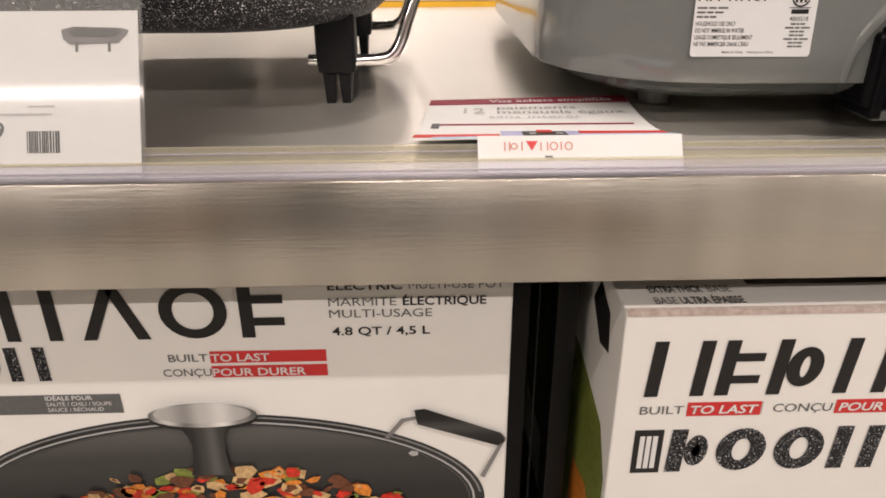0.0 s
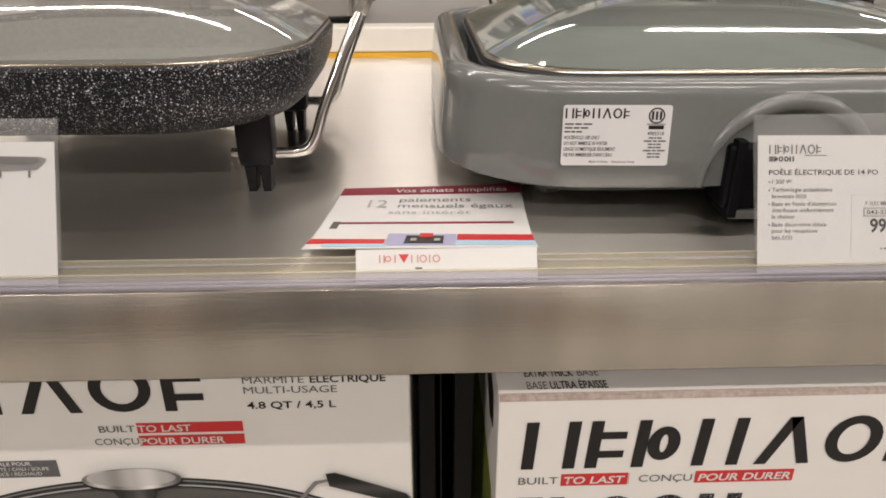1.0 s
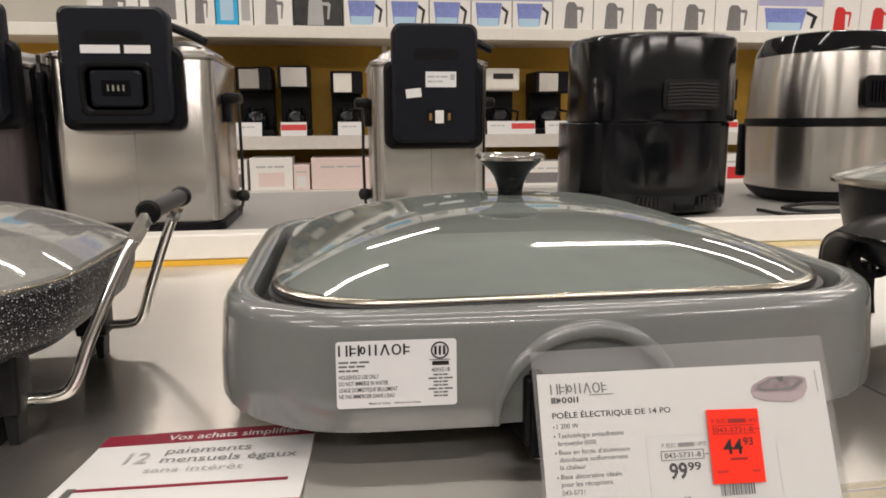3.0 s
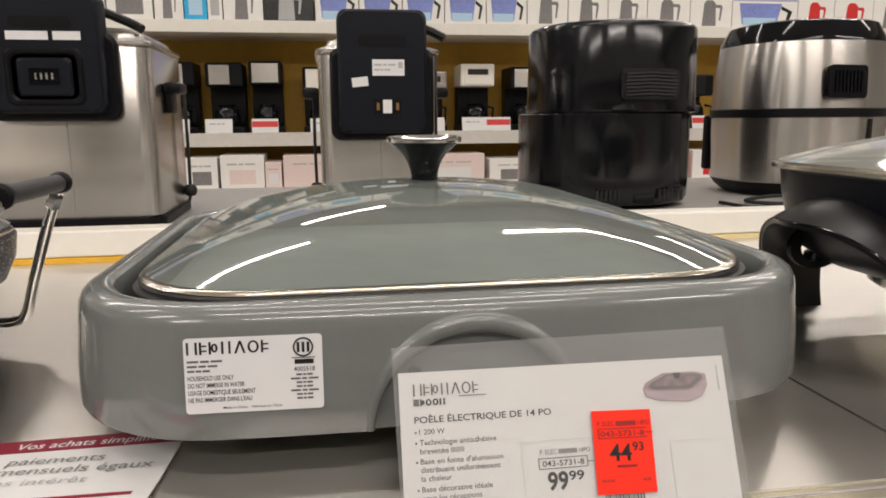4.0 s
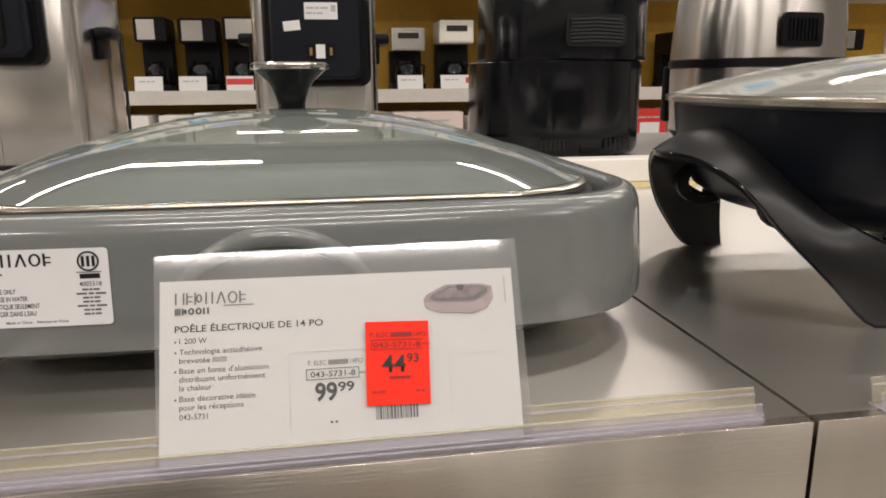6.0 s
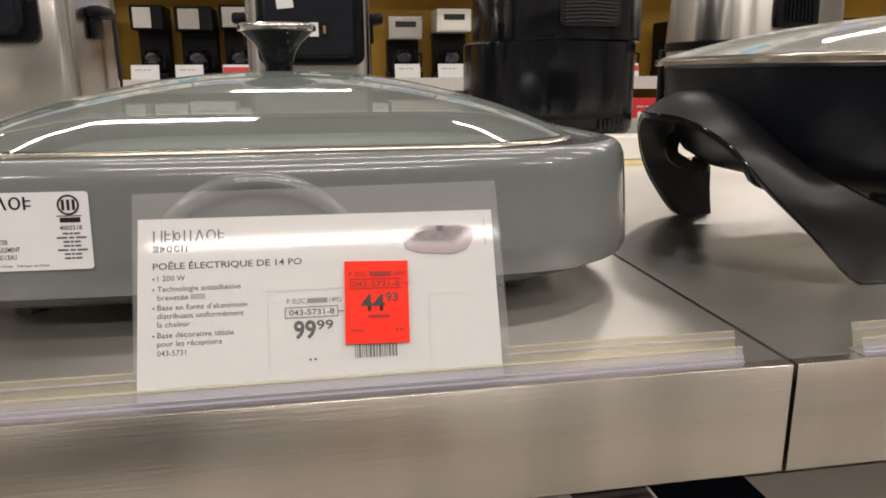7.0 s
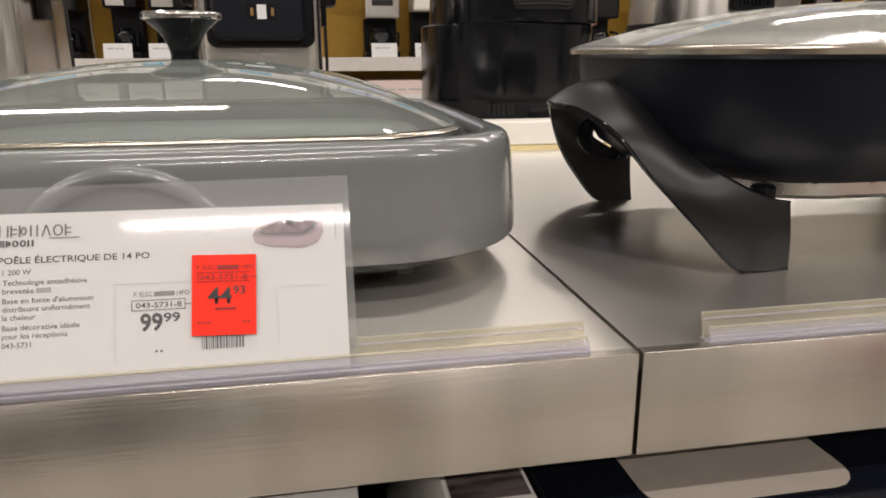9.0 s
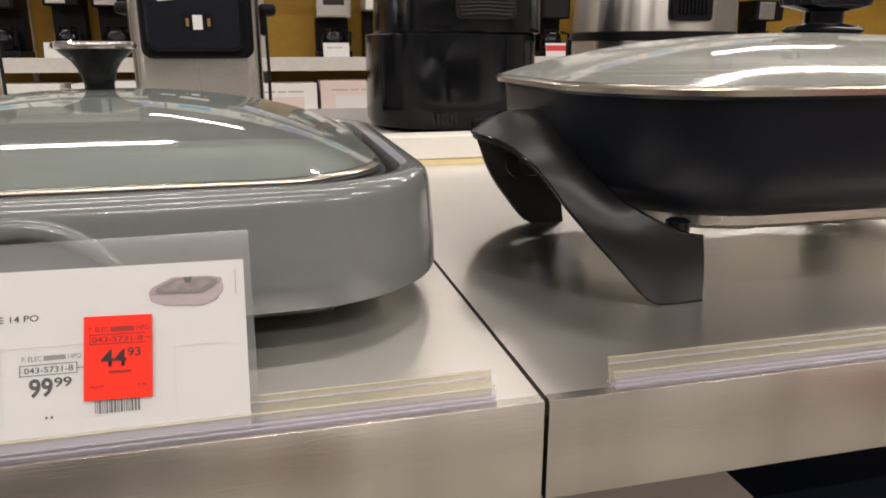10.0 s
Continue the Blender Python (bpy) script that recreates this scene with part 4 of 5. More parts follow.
def payment_flyer():
    t = thing("payment_leaflet", (0.862, 0.09, H), "white and red folded leaflet on payment terms, lying loose", "leaflet")
    # sheet as a surface: u along the table, v from its back to its front
    def at(u, v, lift=0.0):
        back = Vector((0.798, 0.163, 0.0)).lerp(Vector((0.934, 0.160, 0)), u)
        fr = Vector((0.785, 0.031, 0.0)).lerp(Vector((0.9255, 0.0150, 0)), u)
        p = back.lerp(fr, v)
        p.z = H + 0.0008 + 0.0165 * v ** 3 * (0.62 + 0.38 * u) + 0.004 * math.sin(math.pi * v) * (1 - u) * 0.3 + 0.003 * u * (1 - v) + lift
        return p

    def patch(u0, u1, v0, v1, lift, th=0.0003, n=8, skew=0.0):
        bm = bmesh.new()
        rows = []
        for i in range(n + 1):
            u = u0 + (u1 - u0) * i / n
            lo, hi = [], []
            for j in range(n + 1):
                v = v0 + (v1 - v0) * j / n + skew * (i / n)
                lo.append(at(u, v, lift))
                hi.append(at(u, v, lift + th))
            rows.append(lo + hi[::-1])
        return loft(rows, bm=bm)
    s = part("sheet", patch(0, 1, 0, 1, 0, 0.0004, 14), WHITE_PAPER, t, "white glossy sheet", True)
    part("print_band", patch(0.0, 1.0, 0.0, 0.12, 0.0006), MAROON, s)
    part("print_band", patch(0.06, 0.93, 0.565, 0.588, 0.0006, skew=-0.035), MAROON, s)
    part("print_patch", patch(0.05, 0.085, 0.555, 0.66, 0.0006), INK_SOFT, s)
    part("print_band", patch(0.0, 0.34, 0.835, 0.915, 0.0006), RED, s)
    part("print_band", patch(0.66, 1.0, 0.74, 0.845, 0.0006), RED, s)
    part("print_band", patch(0.60, 1.0, 0.85, 0.945, 0.0006), SKY_PRINT, s)
    part("print_band", patch(0.08, 0.36, 0.92, 0.97, 0.0006), SKY_PRINT, s)
    part("print_patch", patch(0.345, 0.655, 0.74, 0.95, 0.0006), LILAC_PRINT, s)
    part("print_patch", patch(0.43, 0.60, 0.78, 0.92, 0.0010), INK, s)
    part("print_patch", patch(0.49, 0.55, 0.745, 0.81, 0.0013), RED, s)
    for u in (0.455, 0.56):
        part("print_patch", patch(u, u + 0.025, 0.835, 0.875, 0.0013, n=2), INK_PALE, s)

    def word(text, u, v, w, cap, ink, bold=0.0):
        """Print laid on the curved sheet."""
        cu = bpy.data.curves.new("type", "FONT")
        cu.body, cu.offset, cu.resolution_u = text, bold, 3
        tmp = new("type", cu)
        bpy.context.view_layer.update()
        me = bpy.data.meshes.new_from_object(tmp.evaluated_get(bpy.context.evaluated_depsgraph_get()))
        bpy.data.objects.remove(tmp)
        bm = bmesh.new()
        bm.from_mesh(me)
        x0, x1 = min(q.co.x for q in bm.verts), max(q.co.x for q in bm.verts)
        for q in bm.verts:
            q.co = at(u + (q.co.x - x0) / (x1 - x0) * w, v - q.co.y / 0.73 * cap, 0.0011)
        part("lettering", bm, ink, s)
    word("Vos achats simplifiés", 0.30, 0.095, 0.62, 0.06, WHITE_PAPER, 0.01)
    word("12", 0.18, 0.33, 0.10, 0.12, INK_PALE)
    word("paiements", 0.34, 0.245, 0.38, 0.065, INK_MID)
    word("mensuels égaux", 0.34, 0.335, 0.60, 0.065, INK_MID)
    word("sans intérêt", 0.30, 0.43, 0.42, 0.055, INK_PALE)
    # lower flap tucked into the rail
    m = front(0.8195, 0.0036, 0.9014, 31.8)
    f = part("flap", plate(m, 0, 0.1045, 0, 0.0195, 0.0005, 0.0004), WHITE_PAPER, t, "white folded flap")
    tri = bmesh.new()
    poly(m, [(0.0245, 0.0165), (0.0275, 0.0115), (0.0305, 0.0165)], 0.0002, 0.0011, tri)
    part("logo_shape", tri, RED, f)
    mark(m, 0.0125, 0.0116, 0.0112, 0.0046, ("post", "loop", "post"), FLAP_INK, f, 0, 0.13, 0.0011)
    mark(m, 0.0318, 0.0116, 0.0165, 0.0044, ("posts", "ring", "post", "ring"), FLAP_INK, f, 0, 0.13, 0.0011)
    bars(m, 0.034, 0.038, 0.0078, 0.001, (1,), INK_SOFT, f, 0.0011)


payment_flyer()


# ---- boxed goods under the table ----
def pot_carton():
    x0, x1, y0, z1 = 0.36, 0.8475, 0.057, 0.8355
    t = thing("appliance_carton", (0.6, 0.25, 0.48), "white carton printed with a lidded electric pot", "carton", "boxed goods under the table")
    b = part("carton", box(x0, x1, y0, 0.45, 0.4803, z1, 0.0015), CARTON, t)
    m = front(0.0, y0, 0.0)
    mark(m, 0.395, 0.7745, 0.307, 0.040, WORDMARK, INK, b, 0.0, 0.21)
    mark(m, 0.43, 0.744, 0.116, 0.026, BLOCKMARK, INK_STONE, b, 0.0, 0.30)
    lettering("ELECTRIC", m, 0.7305, 0.808, 0.047, 0.0058, INK, b, 0.02)
    lettering("MULTI-USE POT", m, 0.7815, 0.808, 0.060, 0.0058, INK_SOFT, b)
    lettering("MARMITE", m, 0.7305, 0.7965, 0.043, 0.0062, INK_SOFT, b)
    lettering("ÉLECTRIQUE", m, 0.7775, 0.7965, 0.053, 0.0062, INK, b, 0.02)
    lettering("MULTI-USAGE", m, 0.7305, 0.788, 0.0655, 0.0062, INK_SOFT, b)
    lettering("4.8 QT / 4,5 L", m, 0.7315, 0.775, 0.063, 0.0062, INK, b, 0.015)
    for k, (a, c, z, u, w0, w1) in enumerate((("BUILT", "TO LAST", 0.7568, 0.624, 0.0255, 0.038), ("CONÇU", "POUR DURER", 0.7455, 0.619, 0.0315, 0.061))):
        part("print_band", plate(m, 0.651, 0.7265, z - 0.0015, z + 0.0075, 0.0002, 0.0003), RED, b)
        lettering(a, m, u, z, w0, 0.006, INK_SOFT, b, 0.005)
        lettering(c, m, 0.6515, z, w1, 0.006, WHITE_PAPER, b, 0.015, 0.0009)
    part("print_panel", plate(m, 0.48, 0.5875, 0.717, 0.7325, 0.0002, 0.0003), INK_SOFT, b)
    lettering("IDÉALE POUR", m, 0.538, 0.7285, 0.031, 0.0034, WHITE_PAPER, b, 0.015, 0.0009)
    lettering("SAUTÉ / CHILI / SOUPE", m, 0.538, 0.7237, 0.043, 0.0032, WHITE_PAPER, b, 0.0, 0.0009)
    lettering("SAUCE / RÉCHAUD", m, 0.538, 0.7192, 0.037, 0.0032, WHITE_PAPER, b, 0.0, 0.0009)
    # pictured pot
    cx, cz = 0.645, 0.633
    el = lambda rx, rz, k0=0, k1=180, n=40, dz=0.0: [(cx + rx * math.cos(radians(k0 + (k1 - k0) * k / n)), cz + dz + rz * math.sin(radians(k0 + (k1 - k0) * k / n))) for k in range(n + 1)]
    pic = part("pot_picture", poly(m, el(0.188, 0.081) + [(cx - 0.188, 0.52), (cx + 0.188, 0.52)], 0.0002, 0.0003), PHOTO_DARK, b)

    def arc(ra, rb, k0, k1, mt, w, dz=0.0):
        """A printed ring segment between two ellipses."""
        bm = bmesh.new()
        n = 30
        for k in range(n):
            a, c = radians(k0 + (k1 - k0) * k / n), radians(k0 + (k1 - k0) * (k + 1) / n)
            q = lambda r, g: (cx + r[0] * math.cos(g), cz + dz + r[1] * math.sin(g))
            poly(m, [q(rb, a), q(ra, a), q(ra, c), q(rb, c)], 0.0001, w, bm)
        part("print_patch", bm, mt, pic)
    part("print_patch", poly(m, el(0.176, 0.071) + [(cx - 0.172, 0.57), (cx + 0.172, 0.57)], 0.0002, 0.0007), GLASS_PRINT, pic)
    arc((0.186, 0.0795), (0.1845, 0.0783), 5, 175, INK_MID, 0.0009)
    arc((0.181, 0.0752), (0.1795, 0.0738), 0, 180, INK_PALE, 0.0009)
    arc((0.1775, 0.0722), (0.1768, 0.0716), 0, 180, INK_SOFT, 0.0009)
    rnd = random.Random(5)
    heaps = [bmesh.new() for _ in FOODS]
    for _ in range(520):
        u = rnd.uniform(-0.128, 0.128)
        v = rnd.uniform(-0.075, 0.036 - 0.036 * (u / 0.13) ** 2 + 0.004 * math.sin(u * 160))
        a, r = rnd.uniform(0, 6), rnd.uniform(0.004, 0.0098)
        flat = rnd.uniform(0.35, 0.8)
        n = rnd.randrange(5, 9)
        rad = [r * rnd.uniform(0.7, 1.2) for _ in range(n)]
        tilt = rnd.uniform(-0.6, 0.6)
        pts = []
        for q in range(n):
            g = math.tau * q / n
            px, pz = rad[q] * math.cos(g), rad[q] * flat * math.sin(g)
            pts.append((cx + u + px * math.cos(tilt) - pz * math.sin(tilt), cz + v + px * math.sin(tilt) + pz * math.cos(tilt)))
        k = rnd.choice((0, 0, 1, 1, 2, 2, 3, 4, 4))
        w = 0.0014 + 0.00025 * rnd.randrange(8)
        poly(m, pts, 0.0001, w, heaps[k])
        if k in (0, 1, 2) and r > 0.004:
            o = (cx + u, cz + v + r * 0.15)
            poly(m, [(o[0] + (p[0] - cx - u) * 0.5, o[1] + (p[1] - cz - v) * 0.45) for p in pts], 0.0001, w + 0.0002, heaps[(1, 2, 4)[k] if rnd.random() < 0.5 else k])
    for fm, bm in zip(FOODS, heaps):
        part("food_picture", bm, fm, pic)
    kx = cx - 0.004
    disc = lambda rx, rz, z, x=0.0: [(kx + x + rx * math.cos(math.tau * k / 28), z + rz * math.sin(math.tau * k / 28)) for k in range(28)]
    part("print_patch", poly(m, [(kx - 0.015, 0.664), (kx + 0.014, 0.664), (kx + 0.0115, 0.676), (kx + 0.011, 0.690), (kx + 0.013, 0.699), (kx + 0.019, 0.709), (kx - 0.019, 0.709), (kx - 0.013, 0.699), (kx - 0.011, 0.690), (kx - 0.012, 0.676)], 0.0001, 0.0040), STEM_PRINT, pic)
    part("print_patch", poly(m, disc(0.0365, 0.0105, 0.7140), 0.0001, 0.0044), STEM_PRINT, pic)
    part("print_patch", poly(m, disc(0.0365, 0.0100, 0.7165), 0.0001, 0.0047), KNOB_RIM_PRINT, pic)
    part("print_patch", poly(m, disc(0.0325, 0.0080, 0.7180), 0.0001, 0.0050), KNOB_TOP_PRINT, pic)
    part("print_patch", poly(m, [(0.778, 0.679), (0.781, 0.681), (0.785, 0.680), (0.785, 0.677), (0.781, 0.676)], 0.0001, 0.0030), INK_PALE, pic)
    rod = [(0.762, 0.693), (0.774, 0.709), (0.785, 0.711), (0.785, 0.7085), (0.776, 0.706), (0.765, 0.692)]
    part("print_patch", poly(m, rod[::-1], 0.0001, 0.003), GREY_PRINT, pic)
    part("print_patch", poly(m, [(0.783, 0.716), (0.790, 0.717), (0.843, 0.695), (0.846, 0.688), (0.841, 0.684), (0.785, 0.704)][::-1], 0.0001, 0.0032), GRIP_PRINT, pic)
    part("print_patch", poly(m, [(0.8445, 0.694), (0.8465, 0.690), (0.832, 0.655), (0.829, 0.657), (0.842, 0.686)][::-1], 0.0001, 0.003), GREY_PRINT, pic)


def grill_carton():
    x0, x1, y0, z1 = 0.9045, 1.215, 0.005, 0.8185
    t = thing("appliance_carton", (1.08, 0.2, 0.48), "white carton with bold black and red print", "carton", "boxed goods under the table")
    b = part("carton", box(x0, x1, y0, 0.44, 0.4803, z1, 0.0012), CARTON, t)
    part("carton_edge", box(x0 + 0.0005, x1 - 0.0005, y0 - 0.0004, y0 + 0.004, z1 - 0.003, z1 + 0.0003), CARTON_EDGE, b, "worn scuffed fold")
    m = front(0.0, y0, 0.0)
    mark(m, 0.9205, 0.7605, 0.268, 0.0385, WORDMARK, INK, b, 0.07, 0.21)
    for u, w0, c, w1, a in ((0.9195, 0.0265, "TO LAST", 0.041, "BUILT"), (1.0005, 0.036, "POUR DURER", 0.063, "CONÇU")):
        lettering(a, m, u, 0.7475, w0, 0.0062, INK_SOFT, b)
        part("print_band", plate(m, u + w0 + 0.002, u + w0 + 0.006 + w1, 0.7455, 0.7555, 0.0002, 0.0003), RED, b)
        lettering(c, m, u + w0 + 0.004, 0.7475, w1, 0.0062, WHITE_PAPER, b, 0.02, 0.0009, 0.15)
    part("print_bar", plate(m, 0.9935, 0.9939, 0.746, 0.755, 0.0002, 0.0003), INK_PALE, b)
    part("print_panel", plate(m, 0.9185, 0.9365, 0.702, 0.7355, 0.0002, 0.0003), INK, b)
    bars(m, 0.922, 0.933, 0.706, 0.025, (1, 1, 1), WHITE_PAPER, b, 0.0007)
    mark(m, 0.940, 0.7025, 0.132, 0.033, BLOCKMARK, INK_STONE, b, 0.05, 0.30)
    # printed top
    tp = Matrix.Translation((0, 0, z1))
    part("print_panel", plate(tp, 0.985, 1.212, y0 + 0.030, 0.43, 0.0002, 0.0003), PHOTO_WOOD, b)
    part("print_panel", plate(tp, 0.912, 0.9845, y0 + 0.042, 0.43, 0.0002, 0.0003), PHOTO_DARK, b)
    lettering("EXTRA THICK", tp, 0.9235, 0.026, 0.032, 0.0085, INK, b, 0.015)
    lettering("BASE", tp, 0.9585, 0.026, 0.014, 0.0085, INK_SOFT, b)
    lettering("BASE", tp, 0.9235, 0.0125, 0.013, 0.0085, INK_SOFT, b)
    lettering("ULTRA ÉPAISSE", tp, 0.9385, 0.0125, 0.037, 0.0085, INK, b, 0.015)
    # printed side
    sd = Matrix.Translation((x0, 0.0, 0.0)) @ Matrix.Rotation(radians(-90), 4, "Z") @ Matrix.Rotation(radians(90), 4, "X")
    part("print_patch", poly(sd, [(-0.05, 0.77), (-0.03, 0.775), (-0.035, 0.80), (-0.06, 0.81), (-0.075, 0.79)][::-1], 0.0002, 0.0003), INK, b)
    part("food_picture", poly(sd, [(-0.40, 0.55), (-0.012, 0.55), (-0.012, 0.69), (-0.03, 0.72), (-0.10, 0.735), (-0.40, 0.74)], 0.0002, 0.0003), FOODS[3], b)
    part("food_picture", poly(sd, [(-0.10, 0.55), (-0.02, 0.55), (-0.022, 0.62), (-0.05, 0.65), (-0.09, 0.64)], 0.0002, 0.0007), FOODS[1], b)


pot_carton()
grill_carton()

post = thing("rack_upright", (0.875, 0.1, 0.48), "black metal upright between the cartons", "upright")
part("post", box(0.8525, 0.8665, 0.10, 0.13, 0.4803, 0.885, 0.001), DARK_METAL, post)
part("post", box(0.880, 0.8945, 0.075, 0.10, 0.4803, 0.885, 0.001), DARK_METAL, post)
part("front_strip", box(0.8695, 0.8708, 0.088, 0.092, 0.4803, 0.885), DARK_METAL, post, "narrow bright strip")


def low_carton(x0, x1, y0, z1, top, side, label):
    t = thing("appliance_carton", ((x0 + x1) / 2, 0.2, 0.48), label, "carton", "boxed goods under the table")
    b = part("carton", box(x0, x1, y0, 0.42, 0.4803, z1, 0.0015), side, t)
    part("top_print", plate(Matrix.Translation((0, 0, z1)), x0 + 0.003, x1 - 0.003, y0 + 0.004, 0.415, 0.0002, 0.0003), top, b)
    return b


low_carton(1.2655, 1.318, 0.03, 0.80, PHOTO_WOOD, CARTON, "white-edged carton with dark photo print on top")
nb = low_carton(1.322, 1.70, 0.0, 0.80, NAVY, NAVY, "dark blue carton with a pale panel")
part("print_panel", plate(Matrix.Translation((0, 0, 0.8005)), 1.378, 1.512, 0.006, 0.3, 0.0002, 0.0003, r=0.02), mat("taupe_print", (0.42, 0.37, 0.32), 0.4, scale=40, vary=0.06), nb)


# ---- appliances on the rear counter ----
def deep_fryer(x0, x1, y0, y1, z1, bx0, bx1, bz0, bz1, shell, ctl, label, sockets):
    cx, cy = (x0 + x1) / 2, (y0 + y1) / 2
    t = thing("deep_fryer", (cx, cy, RC), label, "deep fryer", "deep fryers on the rear counter")
    hw, hd = (x1 - x0) / 2, (y1 - y0) / 2
    body = part("body", loft([ring(hw - i, hd - i, 0.025, z, cx, cy, 5) for i, z in ((0.004, RC + 0.014), (0, RC + 0.02), (0, z1 - 0.004), (0.003, z1))]), shell, t, "brushed steel casing", True)
    part("seam", box(cx - 0.0006, cx + 0.0006, y0 - 0.0006, y0 + 0.001, RC + 0.02, bz0 - 0.01), INK_MID, body)
    for k in range(4):
        part("rivet", lathe([(0, 0), (0.002, 0), (0.0015, 0.001), (0, 0.0012)], 0, 0, 8), ALUMINIUM, body).matrix_local = Matrix.Translation((-0.004, y0 - cy, 0.04 + 0.034 * k)) @ Matrix.Rotation(radians(90), 4, "X")
    part("base", loft([ring(hw + 0.005, hd + 0.005, 0.03, z, cx, cy, 5) for z in (RC + 0.003, RC + 0.016)]), BLACK, t, "black plastic base")
    for sx in (-1, 1):
        for sy in (-1, 1):
            part("foot", lathe([(0, RC + 0.0002), (0.012, RC + 0.0002), (0.012, RC + 0.004), (0, RC + 0.004)], cx + sx * (hw - 0.03), cy + sy * (hd - 0.03), 12), RUBBER, t)
    part("rim", loft([ring(hw + a, hd + a, 0.028, z1 + b, cx, cy, 5) for a, b in ((0.001, -0.001), (0.004, 0.001), (0.004, 0.006), (-0.01, 0.012))]), STEEL, t, "rolled steel rim", True)
    lid = part("lid", loft([ring(hw - i, hd - i, 0.03, z1 + b, cx, cy + 0.02, 5) for i, b in ((0.015, 0.0122), (0.018, 0.022), (0.04, 0.034), (0.07, 0.036))]), STEEL, t, "domed steel lid", True)
    part("lid_handle", tube(smooth_line([(cx + 0.02, cy - 0.04, z1 + 0.035), (cx + 0.04, cy - 0.06, z1 + 0.062), (cx + 0.09, cy - 0.08, z1 + 0.045), (cx + 0.12, cy - 0.09, z1 + 0.03)], 4), 0.008, 8), BLACK, lid, "black lid handle", True)
    for sx in (-1, 1):
        xx = cx + sx * hw
        hd_ = part("side_handle", box(min(xx, xx + sx * 0.03), max(xx, xx + sx * 0.03), cy - 0.05, cy + 0.02, z1 - 0.075, z1 - 0.055, 0.006), BLACK, t, "black side handle", True)
        part("handle_mount", box(min(xx, xx + sx * 0.012), max(xx, xx + sx * 0.012), cy - 0.04, cy + 0.01, z1 - 0.11, z1 - 0.056, 0.004), BLACK, hd_, smooth=True)
    for sx in (-1, 1):
        xx = cx + sx * (hw + 0.011)
        stop = part("cord_stop", lathe([(0, RC + 0.030), (0.009, RC + 0.031), (0.013, RC + 0.038), (0.013, RC + 0.046), (0.009, RC + 0.053), (0, RC + 0.054)], xx, y1 - 0.05, 14), RUBBER, t, "black rubber cord stop", True)
        part("cord", tube([(xx, y1 - 0.05, RC + 0.05), (xx + sx * 0.001, y1 - 0.05, RC + 0.12), (xx, y1 - 0.048, z1 - 0.06)], 0.0032, 8), RUBBER, stop, smooth=True)
        part("cord", tube(smooth_line([(xx, y1 - 0.05, RC + 0.034), (xx - sx * 0.004, y1 - 0.07, RC + 0.016), (xx - sx * 0.016, y1 - 0.10, RC + 0.010)], 4), 0.0032, 8), RUBBER, stop, smooth=True)
    # control unit hung on the back
    bc = (bx0 + bx1) / 2
    m = front(0, 0, 0)
    slab = lambda a, b, c, d, ya, yb, r: loft([[Vector((p.x, y, p.y)) for p in ring((b - a) / 2 - i, (d - c) / 2 - i, r, 0, (a + b) / 2, (c + d) / 2, 5)] for y, i in ((yb, 0), (ya + 0.006, 0), (ya, 0.005))])
    ctlp = part("control_unit", slab(bx0, bx1, bz0, bz1, y0 - 0.045, y0 - 0.002, 0.016), ctl, t, "dark plastic control unit", True)
    part("mount_frame", slab(bx0 - 0.014, bx1 + 0.016, bz0 - 0.012, bz1 - 0.06, y0 - 0.016, y0 - 0.001, 0.018), BLACK, ctlp, smooth=True)
    ya = y0 - 0.0453
    w = bx1 - bx0
    hgt = bz1 - bz0
    mm = front(bc, ya, bz0)
    part("recess", plate(mm, -0.27 * w, 0.27 * w, hgt * 0.70, hgt * 0.79, 0.0006, 0, r=0.008), BLACK, ctlp)
    if sockets == "well":
        part("socket_well", loft([[Vector((p.x, y, p.y)) for p in ring(0.34 * w - i, 0.044 - i, 0.012, 0, bc, bz0 + 0.056, 5)] for y, i in ((ya, 0), (ya - 0.004, 0.003), (ya - 0.004, 0.007), (ya + 0.0, 0.010))]), BLACK, ctlp, smooth=True)
        part("socket_well", loft([[Vector((p.x, y, p.y)) for p in ring(0.24 * w - i, 0.030 - i, 0.008, 0, bc, bz0 + 0.056, 5)] for y, i in ((ya, 0), (ya - 0.003, 0.003), (ya - 0.003, 0.005))]), ctl, ctlp, smooth=True)
        part("socket", plate(front(bc, ya - 0.0034, bz0), -0.022, 0.022, 0.044, 0.069, 0.001), BLACK_GLOSS, ctlp)
        for u in (-0.012, -0.004, 0.004, 0.012):
            part("socket_pin", plate(front(bc, ya - 0.0045, bz0), u - 0.0015, u + 0.0015, 0.052, 0.062, 0.001), ALUMINIUM, ctlp)
        part("sticker", plate(mm, -0.30 * w, 0.06 * w, hgt * 0.60, hgt * 0.67, 0.0004, 0.0004), WHITE_LABEL, ctlp, "white sticker")
        part("sticker", plate(mm, 0.10 * w, 0.34 * w, hgt * 0.60, hgt * 0.67, 0.0004, 0.0004), WHITE_PAPER, ctlp, "cream sticker")
    elif sockets == "bare":
        part("socket", plate(mm, -0.26 * w, -0.04 * w, hgt * 0.13, hgt * 0.27, 0.0008, r=0.004), BLACK_GLOSS, ctlp)
        for u in (-0.22, -0.155, -0.09):
            part("socket_pin", plate(mm, u * w, (u + 0.03) * w, hgt * 0.165, hgt * 0.235, 0.002, 0.0009), ALUMINIUM, ctlp)
    else:
        part("sticker", plate(mm, -0.12 * w, 0.24 * w, hgt * 0.47, hgt * 0.60, 0.0004, 0.0004), WHITE_LABEL, ctlp, "white rating sticker")
